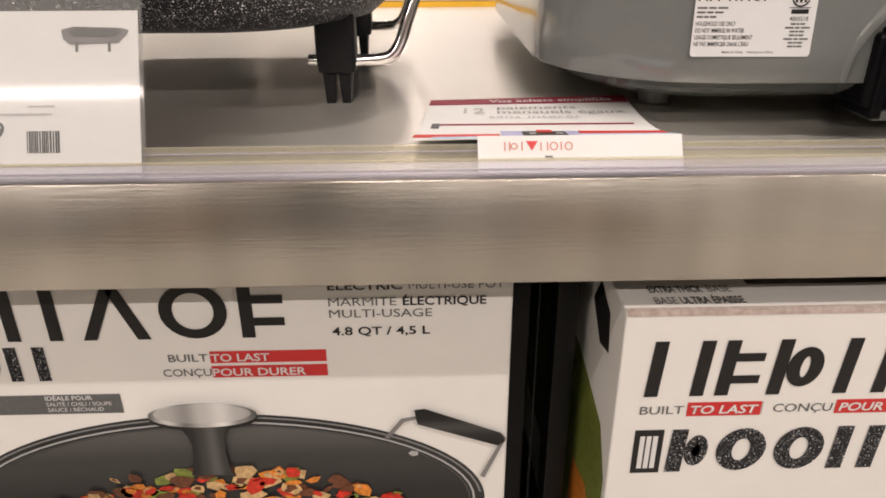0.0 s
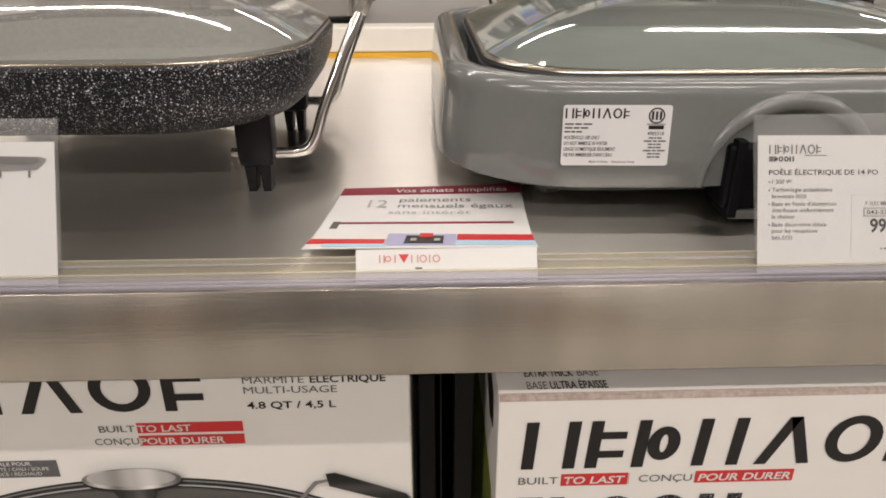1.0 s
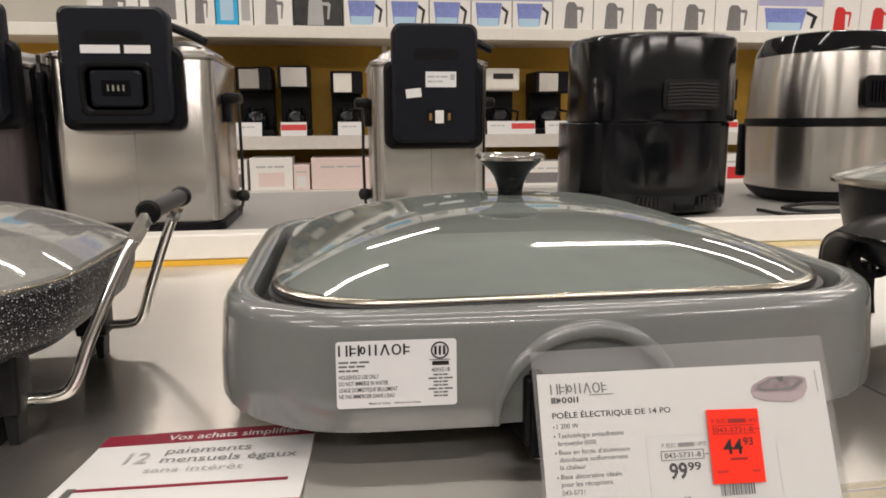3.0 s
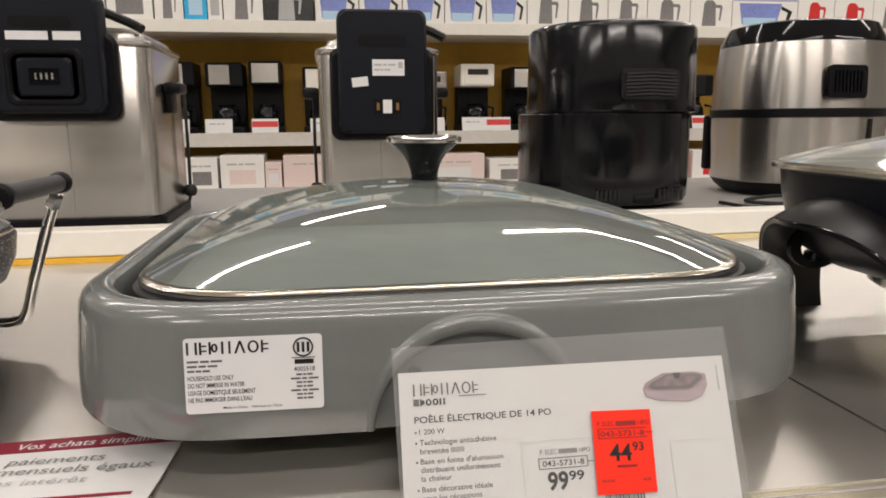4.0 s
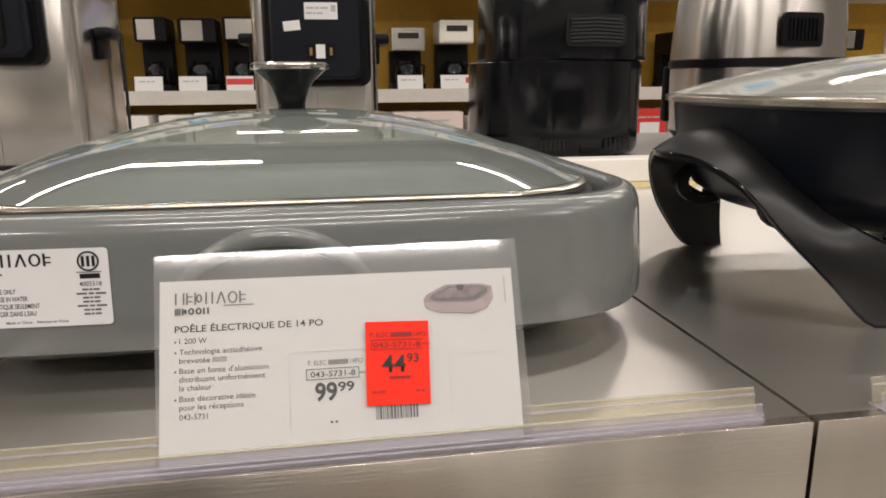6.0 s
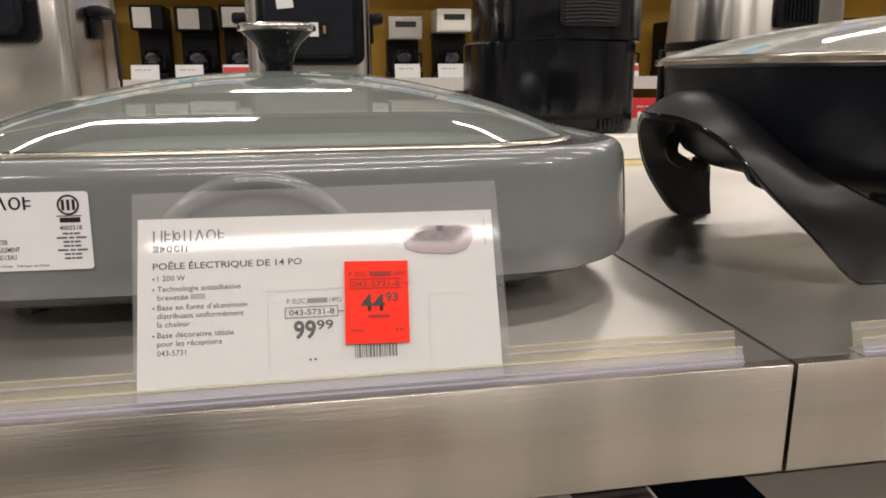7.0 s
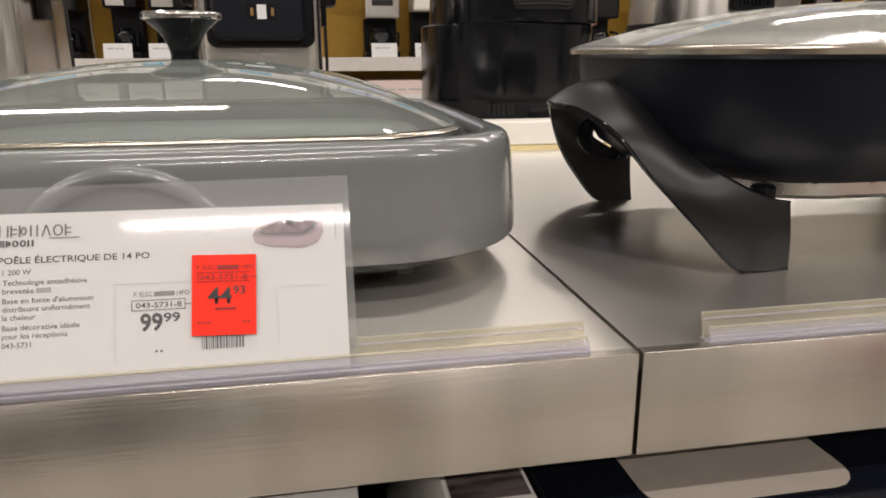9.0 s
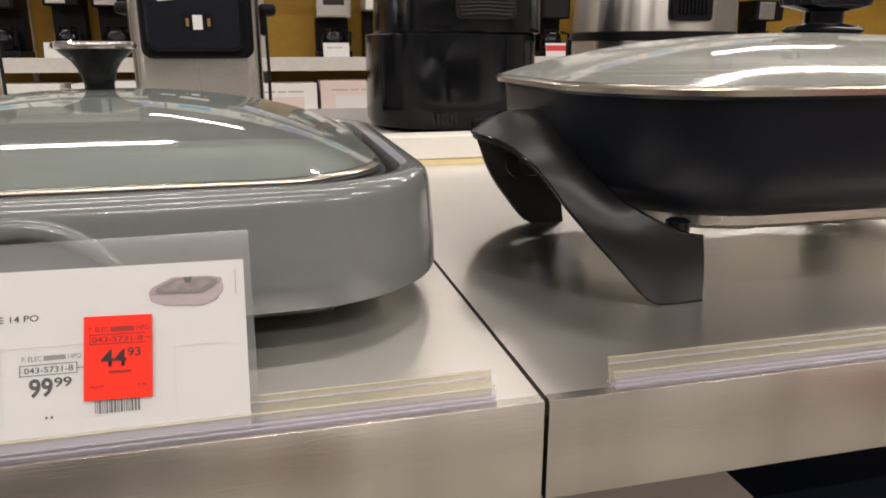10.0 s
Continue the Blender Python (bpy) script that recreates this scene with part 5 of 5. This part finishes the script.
        bars(mm, -0.10 * w, 0.14 * w, hgt * 0.55, 0.003, (2, 1, 2), INK_PALE, ctlp, 0.001)
        bars(mm, -0.10 * w, 0.08 * w, hgt * 0.51, 0.003, (2, 1, 2), INK_PALE, ctlp, 0.001)
        part("print_patch", plate(mm, 0.17 * w, 0.22 * w, hgt * 0.53, hgt * 0.58, 0.0003, 0.0009), INK_PALE, ctlp)
        part("sticker", plate(mm @ Matrix.Rotation(radians(6), 4, "Z"), -0.29 * w, -0.11 * w, hgt * 0.40, hgt * 0.475, 0.0004, 0.0004), WHITE_PAPER, ctlp, "small white sticker")
        part("socket", plate(mm, -0.12 * w, 0.20 * w, hgt * 0.16, hgt * 0.28, 0.0006), BLACK, ctlp)
        part("socket_latch", plate(mm, -0.01 * w, 0.09 * w, hgt * 0.165, hgt * 0.275, 0.002, 0.0007), WHITE_PAPER, ctlp, "cream latch")
        for u in (-0.08, 0.14):
            part("socket_pin", plate(mm, u * w, (u + 0.03) * w, hgt * 0.19, hgt * 0.25, 0.002, 0.0007), mat("brass", (0.5, 0.3, 0.12), 0.35, 0.9), ctlp)
    for u in (-0.4, 0.4):
        for v in (0.1, 0.8):
            part("screw_hole", lathe([(0, 0), (0.0045, 0), (0.004, 0.0008), (0, 0.0008)], 0, 0, 10), INK, ctlp).matrix_local = Matrix.Translation((bc + u * w - cx, ya - cy, bz0 + v * hgt - RC)) @ Matrix.Rotation(radians(90), 4, "X")
    return t


deep_fryer(0.468, 0.742, 1.0, 1.27, 1.215, 0.510, 0.680, 1.105, 1.292, STEEL, NAVY, "brushed steel deep fryer with dark control unit", "well")
deep_fryer(1.016, 1.228, 1.0, 1.25, 1.205, 1.050, 1.200, 1.068, 1.272, STEEL, NAVY, "narrow brushed steel deep fryer with dark control unit", "plain")
deep_fryer(0.165, 0.425, 0.99, 1.26, 1.20, 0.185, 0.425, 1.108, 1.30, PLUM, NAVY, "plum-tinted steel deep fryer with wide navy control unit", "bare")

grip = thing("basket_handle", (0.452, 1.04, RC), "curved black fryer basket handle standing on end", "handle")
part("grip", loft([ring(a, c, 0.009, z, x, 1.04, 4) for a, c, z, x in ((0.012, 0.03, RC + 0.0003, 0.452), (0.0125, 0.032, 0.95, 0.452), (0.0105, 0.026, 1.05, 0.449), (0.0115, 0.026, 1.15, 0.449), (0.0125, 0.03, 1.19, 0.450), (0.008, 0.02, 1.205, 0.450))]), BLACK_GLOSS, grip, smooth=True)
part("ferrule", box(0.4455, 0.4565, 1.03, 1.05, 1.2052, 1.222, 0.002), STEEL, grip)


def air_fryer_black():
    cx, cy = 1.622, 1.20
    t = thing("air_fryer", (cx, cy, RC), "tall glossy black air fryer with rear vent", "air fryer", "air fryers on the rear counter")
    shell = lambda dx, prof, n=14: loft([ring(r, r, r * 0.9, z, cx + dx, cy, n) for r, z in prof])
    part("basket", shell(-0.009, ((0.158, RC + 0.006), (0.168, RC + 0.009), (0.1735, RC + 0.02), (0.1745, RC + 0.05), (0.1740, RC + 0.186), (0.171, RC + 0.188))), BLACK_SHELL, t, "glossy black basket drawer", True)
    body = part("body", shell(0.005, ((0.166, RC + 0.1885), (0.1700, RC + 0.190), (0.1705, RC + 0.195), (0.1675, 1.262), (0.1655, 1.268), (0.161, 1.2725), (0.152, 1.274))), BLACK_SHELL, t, "glossy black upper shell", True)
    part("top_cap", shell(0.005, ((0.152, 1.2742), (0.148, 1.2755), (0.10, 1.276)), 12), CHROME, t, "bright top panel")
    part("base", shell(-0.009, ((0.142, RC + 0.0002), (0.156, RC + 0.008)), 10), BLACK, t)
    m = front(1.640, cy - 0.1712, 1.143, 0.5, 2)
    v = part("vent", plate(m, -0.060, 0.060, -0.018, 0.040, 0.002, 0, r=0.012), BLACK_SATIN, body, "rear air vent")
    for s in (-1, 1):
        for k in range(7):
            u0, u1 = (0.0, 0.054 - 0.0012 * abs(k - 3)) if s > 0 else (-0.054 + 0.0012 * abs(k - 3), 0.0)
            z0, z1 = (-0.009, -0.0115) if s > 0 else (-0.0115, -0.009)
            part("vent_slat", poly(m, [(u0, z0 + 0.0066 * k), (u1, z1 + 0.0066 * k), (u1, z1 + 0.0036 + 0.0066 * k), (u0, z0 + 0.0036 + 0.0066 * k)], 0.004, 0.002), VENT_GREY, v)
    for x in (-0.075, 0.055):
        for k in range(6):
            part("base_slot", plate(front(cx - 0.009 + x + 0.009 * k, cy - 0.1735, RC + 0.020), -0.002, 0.002, 0, 0.020, 0.002, 0), INK, body)
    part("cord_inlet", box(cx - 0.009, cx + 0.036, cy - 0.178, cy - 0.16, RC + 0.012, RC + 0.032, 0.006), BLACK, body, smooth=True)


def air_fryer_steel():
    cx, cy = 2.133, 1.29
    t = thing("air_fryer", (cx, cy, RC), "brushed steel air fryer with black top and band", "air fryer", "air fryers on the rear counter")
    rr_ = lambda prof: loft([ring(r - 0.009, r - 0.009, (r - 0.009) * 0.9, z, cx, cy, 16) for r, z in prof])
    low = part("lower_shell", rr_([(0.184, 0.945), (0.186, 0.947), (0.1905, 1.05), (0.191, 1.088)]), STEEL, t, "brushed steel shell", True)
    part("base", rr_([(0.150, RC + 0.0002), (0.160, RC + 0.006), (0.176, 0.932), (0.184, 0.9445)]), BLACK, t, "black base", True)
    part("band", rr_([(0.1905, 1.0885), (0.1930, 1.090), (0.1930, 1.106), (0.1905, 1.1075)]), BLACK, t, "black band", True)
    up = part("upper_shell", rr_([(0.191, 1.108), (0.187, 1.19), (0.179, 1.250)]), STEEL, t, "brushed steel shell", True)
    part("top", rr_([(0.179, 1.2503), (0.176, 1.262), (0.160, 1.293), (0.150, 1.297), (0.1, 1.298)]), BLACK_GLOSS, t, "tapered black top", True)
    m = front(2.116, cy - 0.1825, 1.150, 3.0, 8)
    v = part("vent", plate(m, -0.048, 0.055, -0.022, 0.047, 0.006, 0, r=0.010), BLACK, up, "rear air vent")
    for k in range(8):
        part("vent_slat", plate(m, -0.033 + 0.0098 * k, -0.028 + 0.0098 * k, -0.010, 0.035, 0.003, 0.006), BLACK_GLOSS, v)
    part("basket_handle", box(cx - 0.168, cx - 0.140, cy + 0.098, cy + 0.122, 0.962, 1.095, 0.006), BLACK, t, smooth=True)
    part("panel_seam", box(cx + 0.055, cx + 0.0565, cy - 0.184, cy - 0.171, 0.97, 1.085), INK, low)
    cord = smooth_line([(cx - 0.05, cy - 0.17, RC + 0.02), (cx - 0.11, cy - 0.25, RC + 0.010), (cx - 0.20, cy - 0.27, RC + 0.006), (cx - 0.24, cy - 0.20, RC + 0.006), (cx - 0.15, cy - 0.20, RC + 0.014), (cx - 0.02, cy - 0.235, RC + 0.008), (cx + 0.02, cy - 0.29, RC + 0.007), (cx - 0.10, cy - 0.30, RC + 0.010), (cx - 0.28, cy - 0.31, RC + 0.006), (cx - 0.31, cy - 0.22, RC + 0.006)], 6)
    part("power_cord", tube(cord, 0.004, 8), RUBBER, t, "loosely coiled black cord", True)


air_fryer_black()
air_fryer_steel()
wb = thing("appliance_carton", (0.02, 1.1, RC), "tall white carton with a coloured edge on the rear counter", "carton")
c = part("carton", box(-0.14, 0.172, 0.885, 0.985, RC + 0.0003, 1.36, 0.002), CARTON, wb)
for u, z0, z1, ink in ((0.163, 1.06, 1.14, PALE_YELLOW), (0.163, 1.145, 1.20, GREEN_PRINT), (0.163, 1.20, 1.25, SKY_PRINT), (0.163, 1.255, 1.35, PALE_YELLOW)):
    part("print_band", plate(front(0, 0.885, 0), u, u + 0.008, z0, z1, 0.0003, 0.0003), ink, c)
roll = thing("paper_roll", (1.03, 0.91, RC), "white paper rolled into a loose cone on the counter", "paper roll")
rows = []
for k in range(9):
    q = k / 8
    cone = [Vector((0.985 + 0.095 * q, 0.900 + 0.018 * q + (0.028 - 0.017 * q - e) * math.cos(math.tau * i / 24), RC + 0.0004 + (0.028 - 0.017 * q) + (0.028 - 0.017 * q - e) * math.sin(math.tau * i / 24))) for e in (0.0, 0.0006) for i in range(24)]
    rows.append((cone[:24], cone[24:]))
part("rolled_sheet", loft([r[0] for r in rows] + [r[1] for r in rows[::-1]] + [rows[0][0]], False, False), WHITE_PAPER, roll, smooth=True)


# ---- far gondola ----
gond = thing("gondola", (1.6, 4.0, 0), "white shop gondola with mustard back panel and shelves", "shelving", kind="structure")
GX0, GX1 = -2.5, 7.0
part("back_panel", box(GX0, GX1, 4.12, 4.16, 0.1, 1.544), MUSTARD, gond, "mustard yellow back panel")
part("top_panel", box(GX0, GX1, 4.12, 4.16, 1.5445, 2.6), WHITE_PAINT, gond)
part("shelf", box(GX0, GX1, 3.70, 4.118, 0.985, 1.020, 0.003), SHELF_BEIGE, gond)
part("shelf_lip", box(GX0, GX1, 3.690, 3.699, 0.952, 1.024, 0.002), SHELF_BEIGE, gond)
part("shelf", box(GX0, GX1, 3.66, 4.118, 1.545, 1.590, 0.003), WHITE_PAINT, gond)
part("shelf_lip", box(GX0, GX1, 3.650, 3.659, 1.538, 1.600, 0.002), WHITE_PAINT, gond)
part("shelf", box(GX0, GX1, 3.55, 4.118, 0.70, 0.735, 0.003), SHELF_BEIGE, gond)
part("base_deck", box(GX0, GX1, 3.5, 4.118, 0.0, 0.18, 0.003), SHELF_BEIGE, gond)
part("shelf", box(GX0, GX1, 3.66, 4.118, 2.12, 2.16, 0.003), WHITE_PAINT, gond)
for x in (-2.4, -1.2, 0.02, 1.24, 2.46, 3.68, 4.9, 6.1):
    part("upright", box(x - 0.015, x + 0.015, 4.10, 4.119, 0.2, 2.5), WHITE_PAINT, gond)


def coffee_maker(x0, x1, z1, front_mat, style):
    y0 = 3.76
    cx, w = (x0 + x1) / 2, (x1 - x0)
    z0 = 1.0203
    t = thing("coffee_maker", (cx, y0 + 0.1, z0), "black drip coffee maker with %s front" % ("steel" if front_mat is STEEL else "white" if front_mat is WHITE_PAINT else "black"), "coffee maker", "coffee makers on the far shelf")
    part("base", box(x0, x1, y0, y0 + 0.24, z0, z0 + 0.035, 0.006), BLACK, t)
    part("column", box(x0 + 0.004, x1 - 0.004, y0 + 0.15, y0 + 0.24, z0 + 0.035, z1 - 0.11, 0.006), BLACK, t)
    h = part("brew_head", box(x0, x1, y0 + 0.005, y0 + 0.24, z1 - 0.125, z1, 0.010), BLACK if style != 2 else front_mat, t)
    part("front_panel", box(x0 + w * 0.1, x1 - w * (0.1 if style else 0.35), y0 + 0.001, y0 + 0.006, z1 - 0.115, z1 - 0.012, 0.002), front_mat, h)
    if style == 1:
        part("dial", lathe([(0, 0), (0.018, 0), (0.016, 0.01), (0, 0.01)], 0, 0, 14), BLACK_GLOSS, h).matrix_local = Matrix.Translation((0, -0.1, z1 - 0.06 - z0)) @ Matrix.Rotation(radians(90), 4, "X")
    if style == 2:
        part("display", box(x0 + w * 0.2, x1 - w * 0.2, y0 - 0.002, y0 + 0.002, z1 - 0.06, z1 - 0.03), INK, h)
    c = part("carafe", lathe([(0, z0 + 0.036), (w * 0.34, z0 + 0.036), (w * 0.38, z0 + 0.07), (w * 0.33, z0 + 0.125), (w * 0.24, z0 + 0.145), (w * 0.27, z0 + 0.155), (0, z0 + 0.157)], cx, y0 + 0.08, 18), BLACK_GLOSS, t, "dark glass carafe", True)
    part("carafe_handle", tube([(cx + w * 0.25, y0 + 0.03, z0 + 0.14), (cx + w * 0.45, y0 + 0.0, z0 + 0.13), (cx + w * 0.42, y0 + 0.0, z0 + 0.06)], 0.008, 6), BLACK, c)
    return t


for x0, x1, z1, fm, st in ((0.185, 0.350, 1.40, STEEL, 0), (0.405, 0.600, 1.395, STEEL, 0), (0.630, 0.805, 1.405, STEEL, 1), (0.915, 1.095, 1.375, WHITE_PAINT, 0), (1.525, 1.715, 1.355, STEEL, 2),
                          (1.795, 1.990, 1.395, WHITE_PAINT, 2), (2.085, 2.29, 1.380, STEEL, 0), (2.82, 3.0, 1.36, BLACK_SATIN, 1), (3.18, 3.34, 1.34, BLACK_SATIN, 0), (3.75, 3.95, 1.38, STEEL, 1), (-0.12, 0.06, 1.38, BLACK_SATIN, 1), (4.25, 4.45, 1.36, STEEL, 0)):
    coffee_maker(x0, x1, z1, fm, st)


def shelf_card(x, red):
    m = front(x, 3.700, 1.0245, 12)
    t = thing("shelf_price_card", (x, 3.71, 1.0245), "white shelf price card%s" % (" with red band" if red else ""), "price card", "price cards on the far shelf")
    c = part("card", plate(m, -0.07, 0.07, 0.0, 0.075, 0.001), WHITE_PAPER, t)
    if red:
        part("print_band", plate(m, -0.068, 0.068, 0.030, 0.062, 0.0004, 0.0012), RED, c)
    else:
        bars(m, -0.05, 0.03, 0.045, 0.008, (2, 1, 1), INK_PALE, c, 0.0012)


for x, red in ((0.47, 0), (0.71, 1), (1.02, 0), (1.62, 0), (1.86, 0), (2.0, 1), (2.2, 0), (2.9, 1), (3.25, 1), (0.25, 0), (3.85, 0)):
    shelf_card(x, red)


def far_box(x0, x1, y0, z0, z1, base, motif, label):
    t = thing("product_box", ((x0 + x1) / 2, y0 + 0.1, z0), label, "product box", "boxed goods on the far shelves")
    b = part("carton", box(x0, x1, y0, y0 + 0.26, z0 + 0.0003, z1, 0.002), base, t)
    m = front((x0 + x1) / 2, y0, z0)
    w, h = (x1 - x0), (z1 - z0)
    kind, ink = motif
    if kind == "kettle":
        part("picture", poly(m, [(-0.22 * w, 0.06 * h), (0.12 * w, 0.06 * h), (0.10 * w, 0.46 * h), (0.02 * w, 0.52 * h), (-0.12 * w, 0.52 * h), (-0.18 * w, 0.46 * h)][::1], 0.0004, 0.0003), ink, b)
        part("picture", poly(m, [(0.10 * w, 0.44 * h), (0.24 * w, 0.44 * h), (0.27 * w, 0.40 * h), (0.23 * w, 0.16 * h), (0.19 * w, 0.16 * h), (0.21 * w, 0.38 * h), (0.10 * w, 0.39 * h)][::-1], 0.0004, 0.0003), ink, b)
        bars(m, -0.35 * w, 0.1 * w, 0.72 * h, 0.05 * h, (2, 1), INK_PALE, b)
    elif kind == "jug":
        part("picture", poly(m, [(-0.35 * w, 0.10 * h), (0.18 * w, 0.10 * h), (0.25 * w, 0.48 * h), (-0.40 * w, 0.48 * h)], 0.0004, 0.0003), BLUE_PRINT, b)
        part("picture", poly(m, [(-0.33 * w, 0.08 * h), (0.16 * w, 0.08 * h), (0.17 * w, 0.22 * h), (-0.34 * w, 0.22 * h)], 0.0004, 0.0007), SKY_PRINT, b)
        part("picture", poly(m, [(0.25 * w, 0.44 * h), (0.42 * w, 0.34 * h), (0.36 * w, 0.12 * h), (0.31 * w, 0.12 * h), (0.35 * w, 0.32 * h), (0.24 * w, 0.38 * h)][::-1], 0.0004, 0.0003), INK, b)
        part("print_panel", plate(m, -0.49 * w, 0.49 * w, 0.52 * h, 0.98 * h, 0.0004, 0.0003), LILAC_PRINT, b)
    else:
        part("print_panel", plate(m, -0.3 * w, 0.3 * w, 0.12 * h, 0.55 * h, 0.0004, 0.0003), ink, b)
        bars(m, -0.35 * w, 0.3 * w, 0.7 * h, 0.05 * h, (2, 1, 2), INK_PALE, b)


tops = [(-0.30, -0.05, CARTON, ("kettle", GREY_PRINT)), (-0.04, 0.18, CARTON, ("block", GREY_PRINT)), (0.19, 0.33, CARTON, ("kettle", GREY_PRINT)), (0.336, 0.448, CYAN_PRINT, ("block", SKY_PRINT)), (0.452, 0.524, CARTON, ("block", INK_PALE)), (0.53, 0.73, CARTON, ("kettle", GREY_PRINT)),
        (0.735, 0.99, PHOTO_DARK, ("kettle", INK_PALE))]
x = 1.0
for k, (w, base, motif) in enumerate([(0.232, CARTON, ("jug", BLUE_PRINT))] * 5 + [(0.236, CARTON, ("kettle", GREY_PRINT))] * 3 + [(0.262, CARTON, ("kettle", GREY_PRINT))] * 2 + [(0.42, CARTON, ("jug", BLUE_PRINT)), (0.24, CARTON, ("kettle", RED)), (0.26, CARTON, ("kettle", RED)), (0.25, CARTON, ("kettle", GREY_PRINT)), (0.25, PHOTO_DARK, ("kettle", INK_PALE))]):
    tops.append((x, x + w - 0.005, base, motif))
    x += w
for x0, x1, base, motif in tops:
    far_box(x0, x1, 3.70, 1.5905, 1.90, base, motif, "small appliance carton with printed picture on shelf")
for k in range(14):
    far_box(-1.2 + 0.40 * k, -0.82 + 0.40 * k, 3.70, 2.1605, 2.52, CARTON, (("kettle", GREY_PRINT), ("jug", BLUE_PRINT), ("block", CYAN_PRINT))[k % 3], "large pale appliance carton on the top shelf")
lows = [(0.30, 0.46, 0.90, CARTON, ("block", GREY_PRINT)), (0.475, 0.70, 0.91, CARTON, ("block", PINK_PRINT)), (0.705, 0.79, 0.87, PINK_PRINT, ("block", WHITE_PAPER)), (0.80, 1.13, 0.905, PINK_PRINT, ("block", PINK_PRINT)), (1.15, 1.5, 0.89, CARTON, ("block", PINK_PRINT)), (1.52, 1.9, 0.90, PINK_PRINT, ("block", WHITE_PAPER)),
        (1.93, 2.25, 0.87, CARTON, ("block", GREY_PRINT)), (2.3, 2.65, 0.9, PINK_PRINT, ("block", PINK_PRINT)), (2.9, 3.1, 0.9, RED, ("block", WHITE_PAPER)), (3.15, 3.5, 0.9, CARTON, ("block", RED)), (-0.2, 0.25, 0.9, CARTON, ("block", PINK_PRINT))]
for x0, x1, z1, base, motif in lows:
    far_box(x0, x1, 3.62, 0.7352, z1, base, motif, "pale pink and white carton on the lower shelf")


# ---- plain unseen goods across the aisle, toned to band the lip's reflection ----
rnd = random.Random(11)
x = -3.0
tones = [mat("carton_tone_" + k, c, 0.5, scale=20, vary=0.08) for k, c in (("kraft", (0.34, 0.25, 0.17)), ("dark", (0.05, 0.05, 0.055)), ("white", (0.7, 0.69, 0.66)), ("red", (0.5, 0.05, 0.05)), ("grey", (0.3, 0.3, 0.3)))]
order = [2, 0, 2, 2, 0, 4, 2, 0, 4, 1, 0, 1, 1, 4, 0, 2, 2, 2, 2, 2, 3, 2, 2, 2, 2, 2, 2]
for k in order:
    w = 0.26 + 0.12 * rnd.random()
    for z in (0.1403, 0.6203):
        solid("reflection_carton", box(x, x + w - 0.02, -2.25, (-1.43 if z < 0.2 else -1.88) - 0.03 * rnd.random(), z, z + 0.34 + 0.06 * rnd.random(), 0.003), tones[k], "plain unseen carton added to reflect in the steel", "carton", group="stock cartons across the aisle")
    x += w
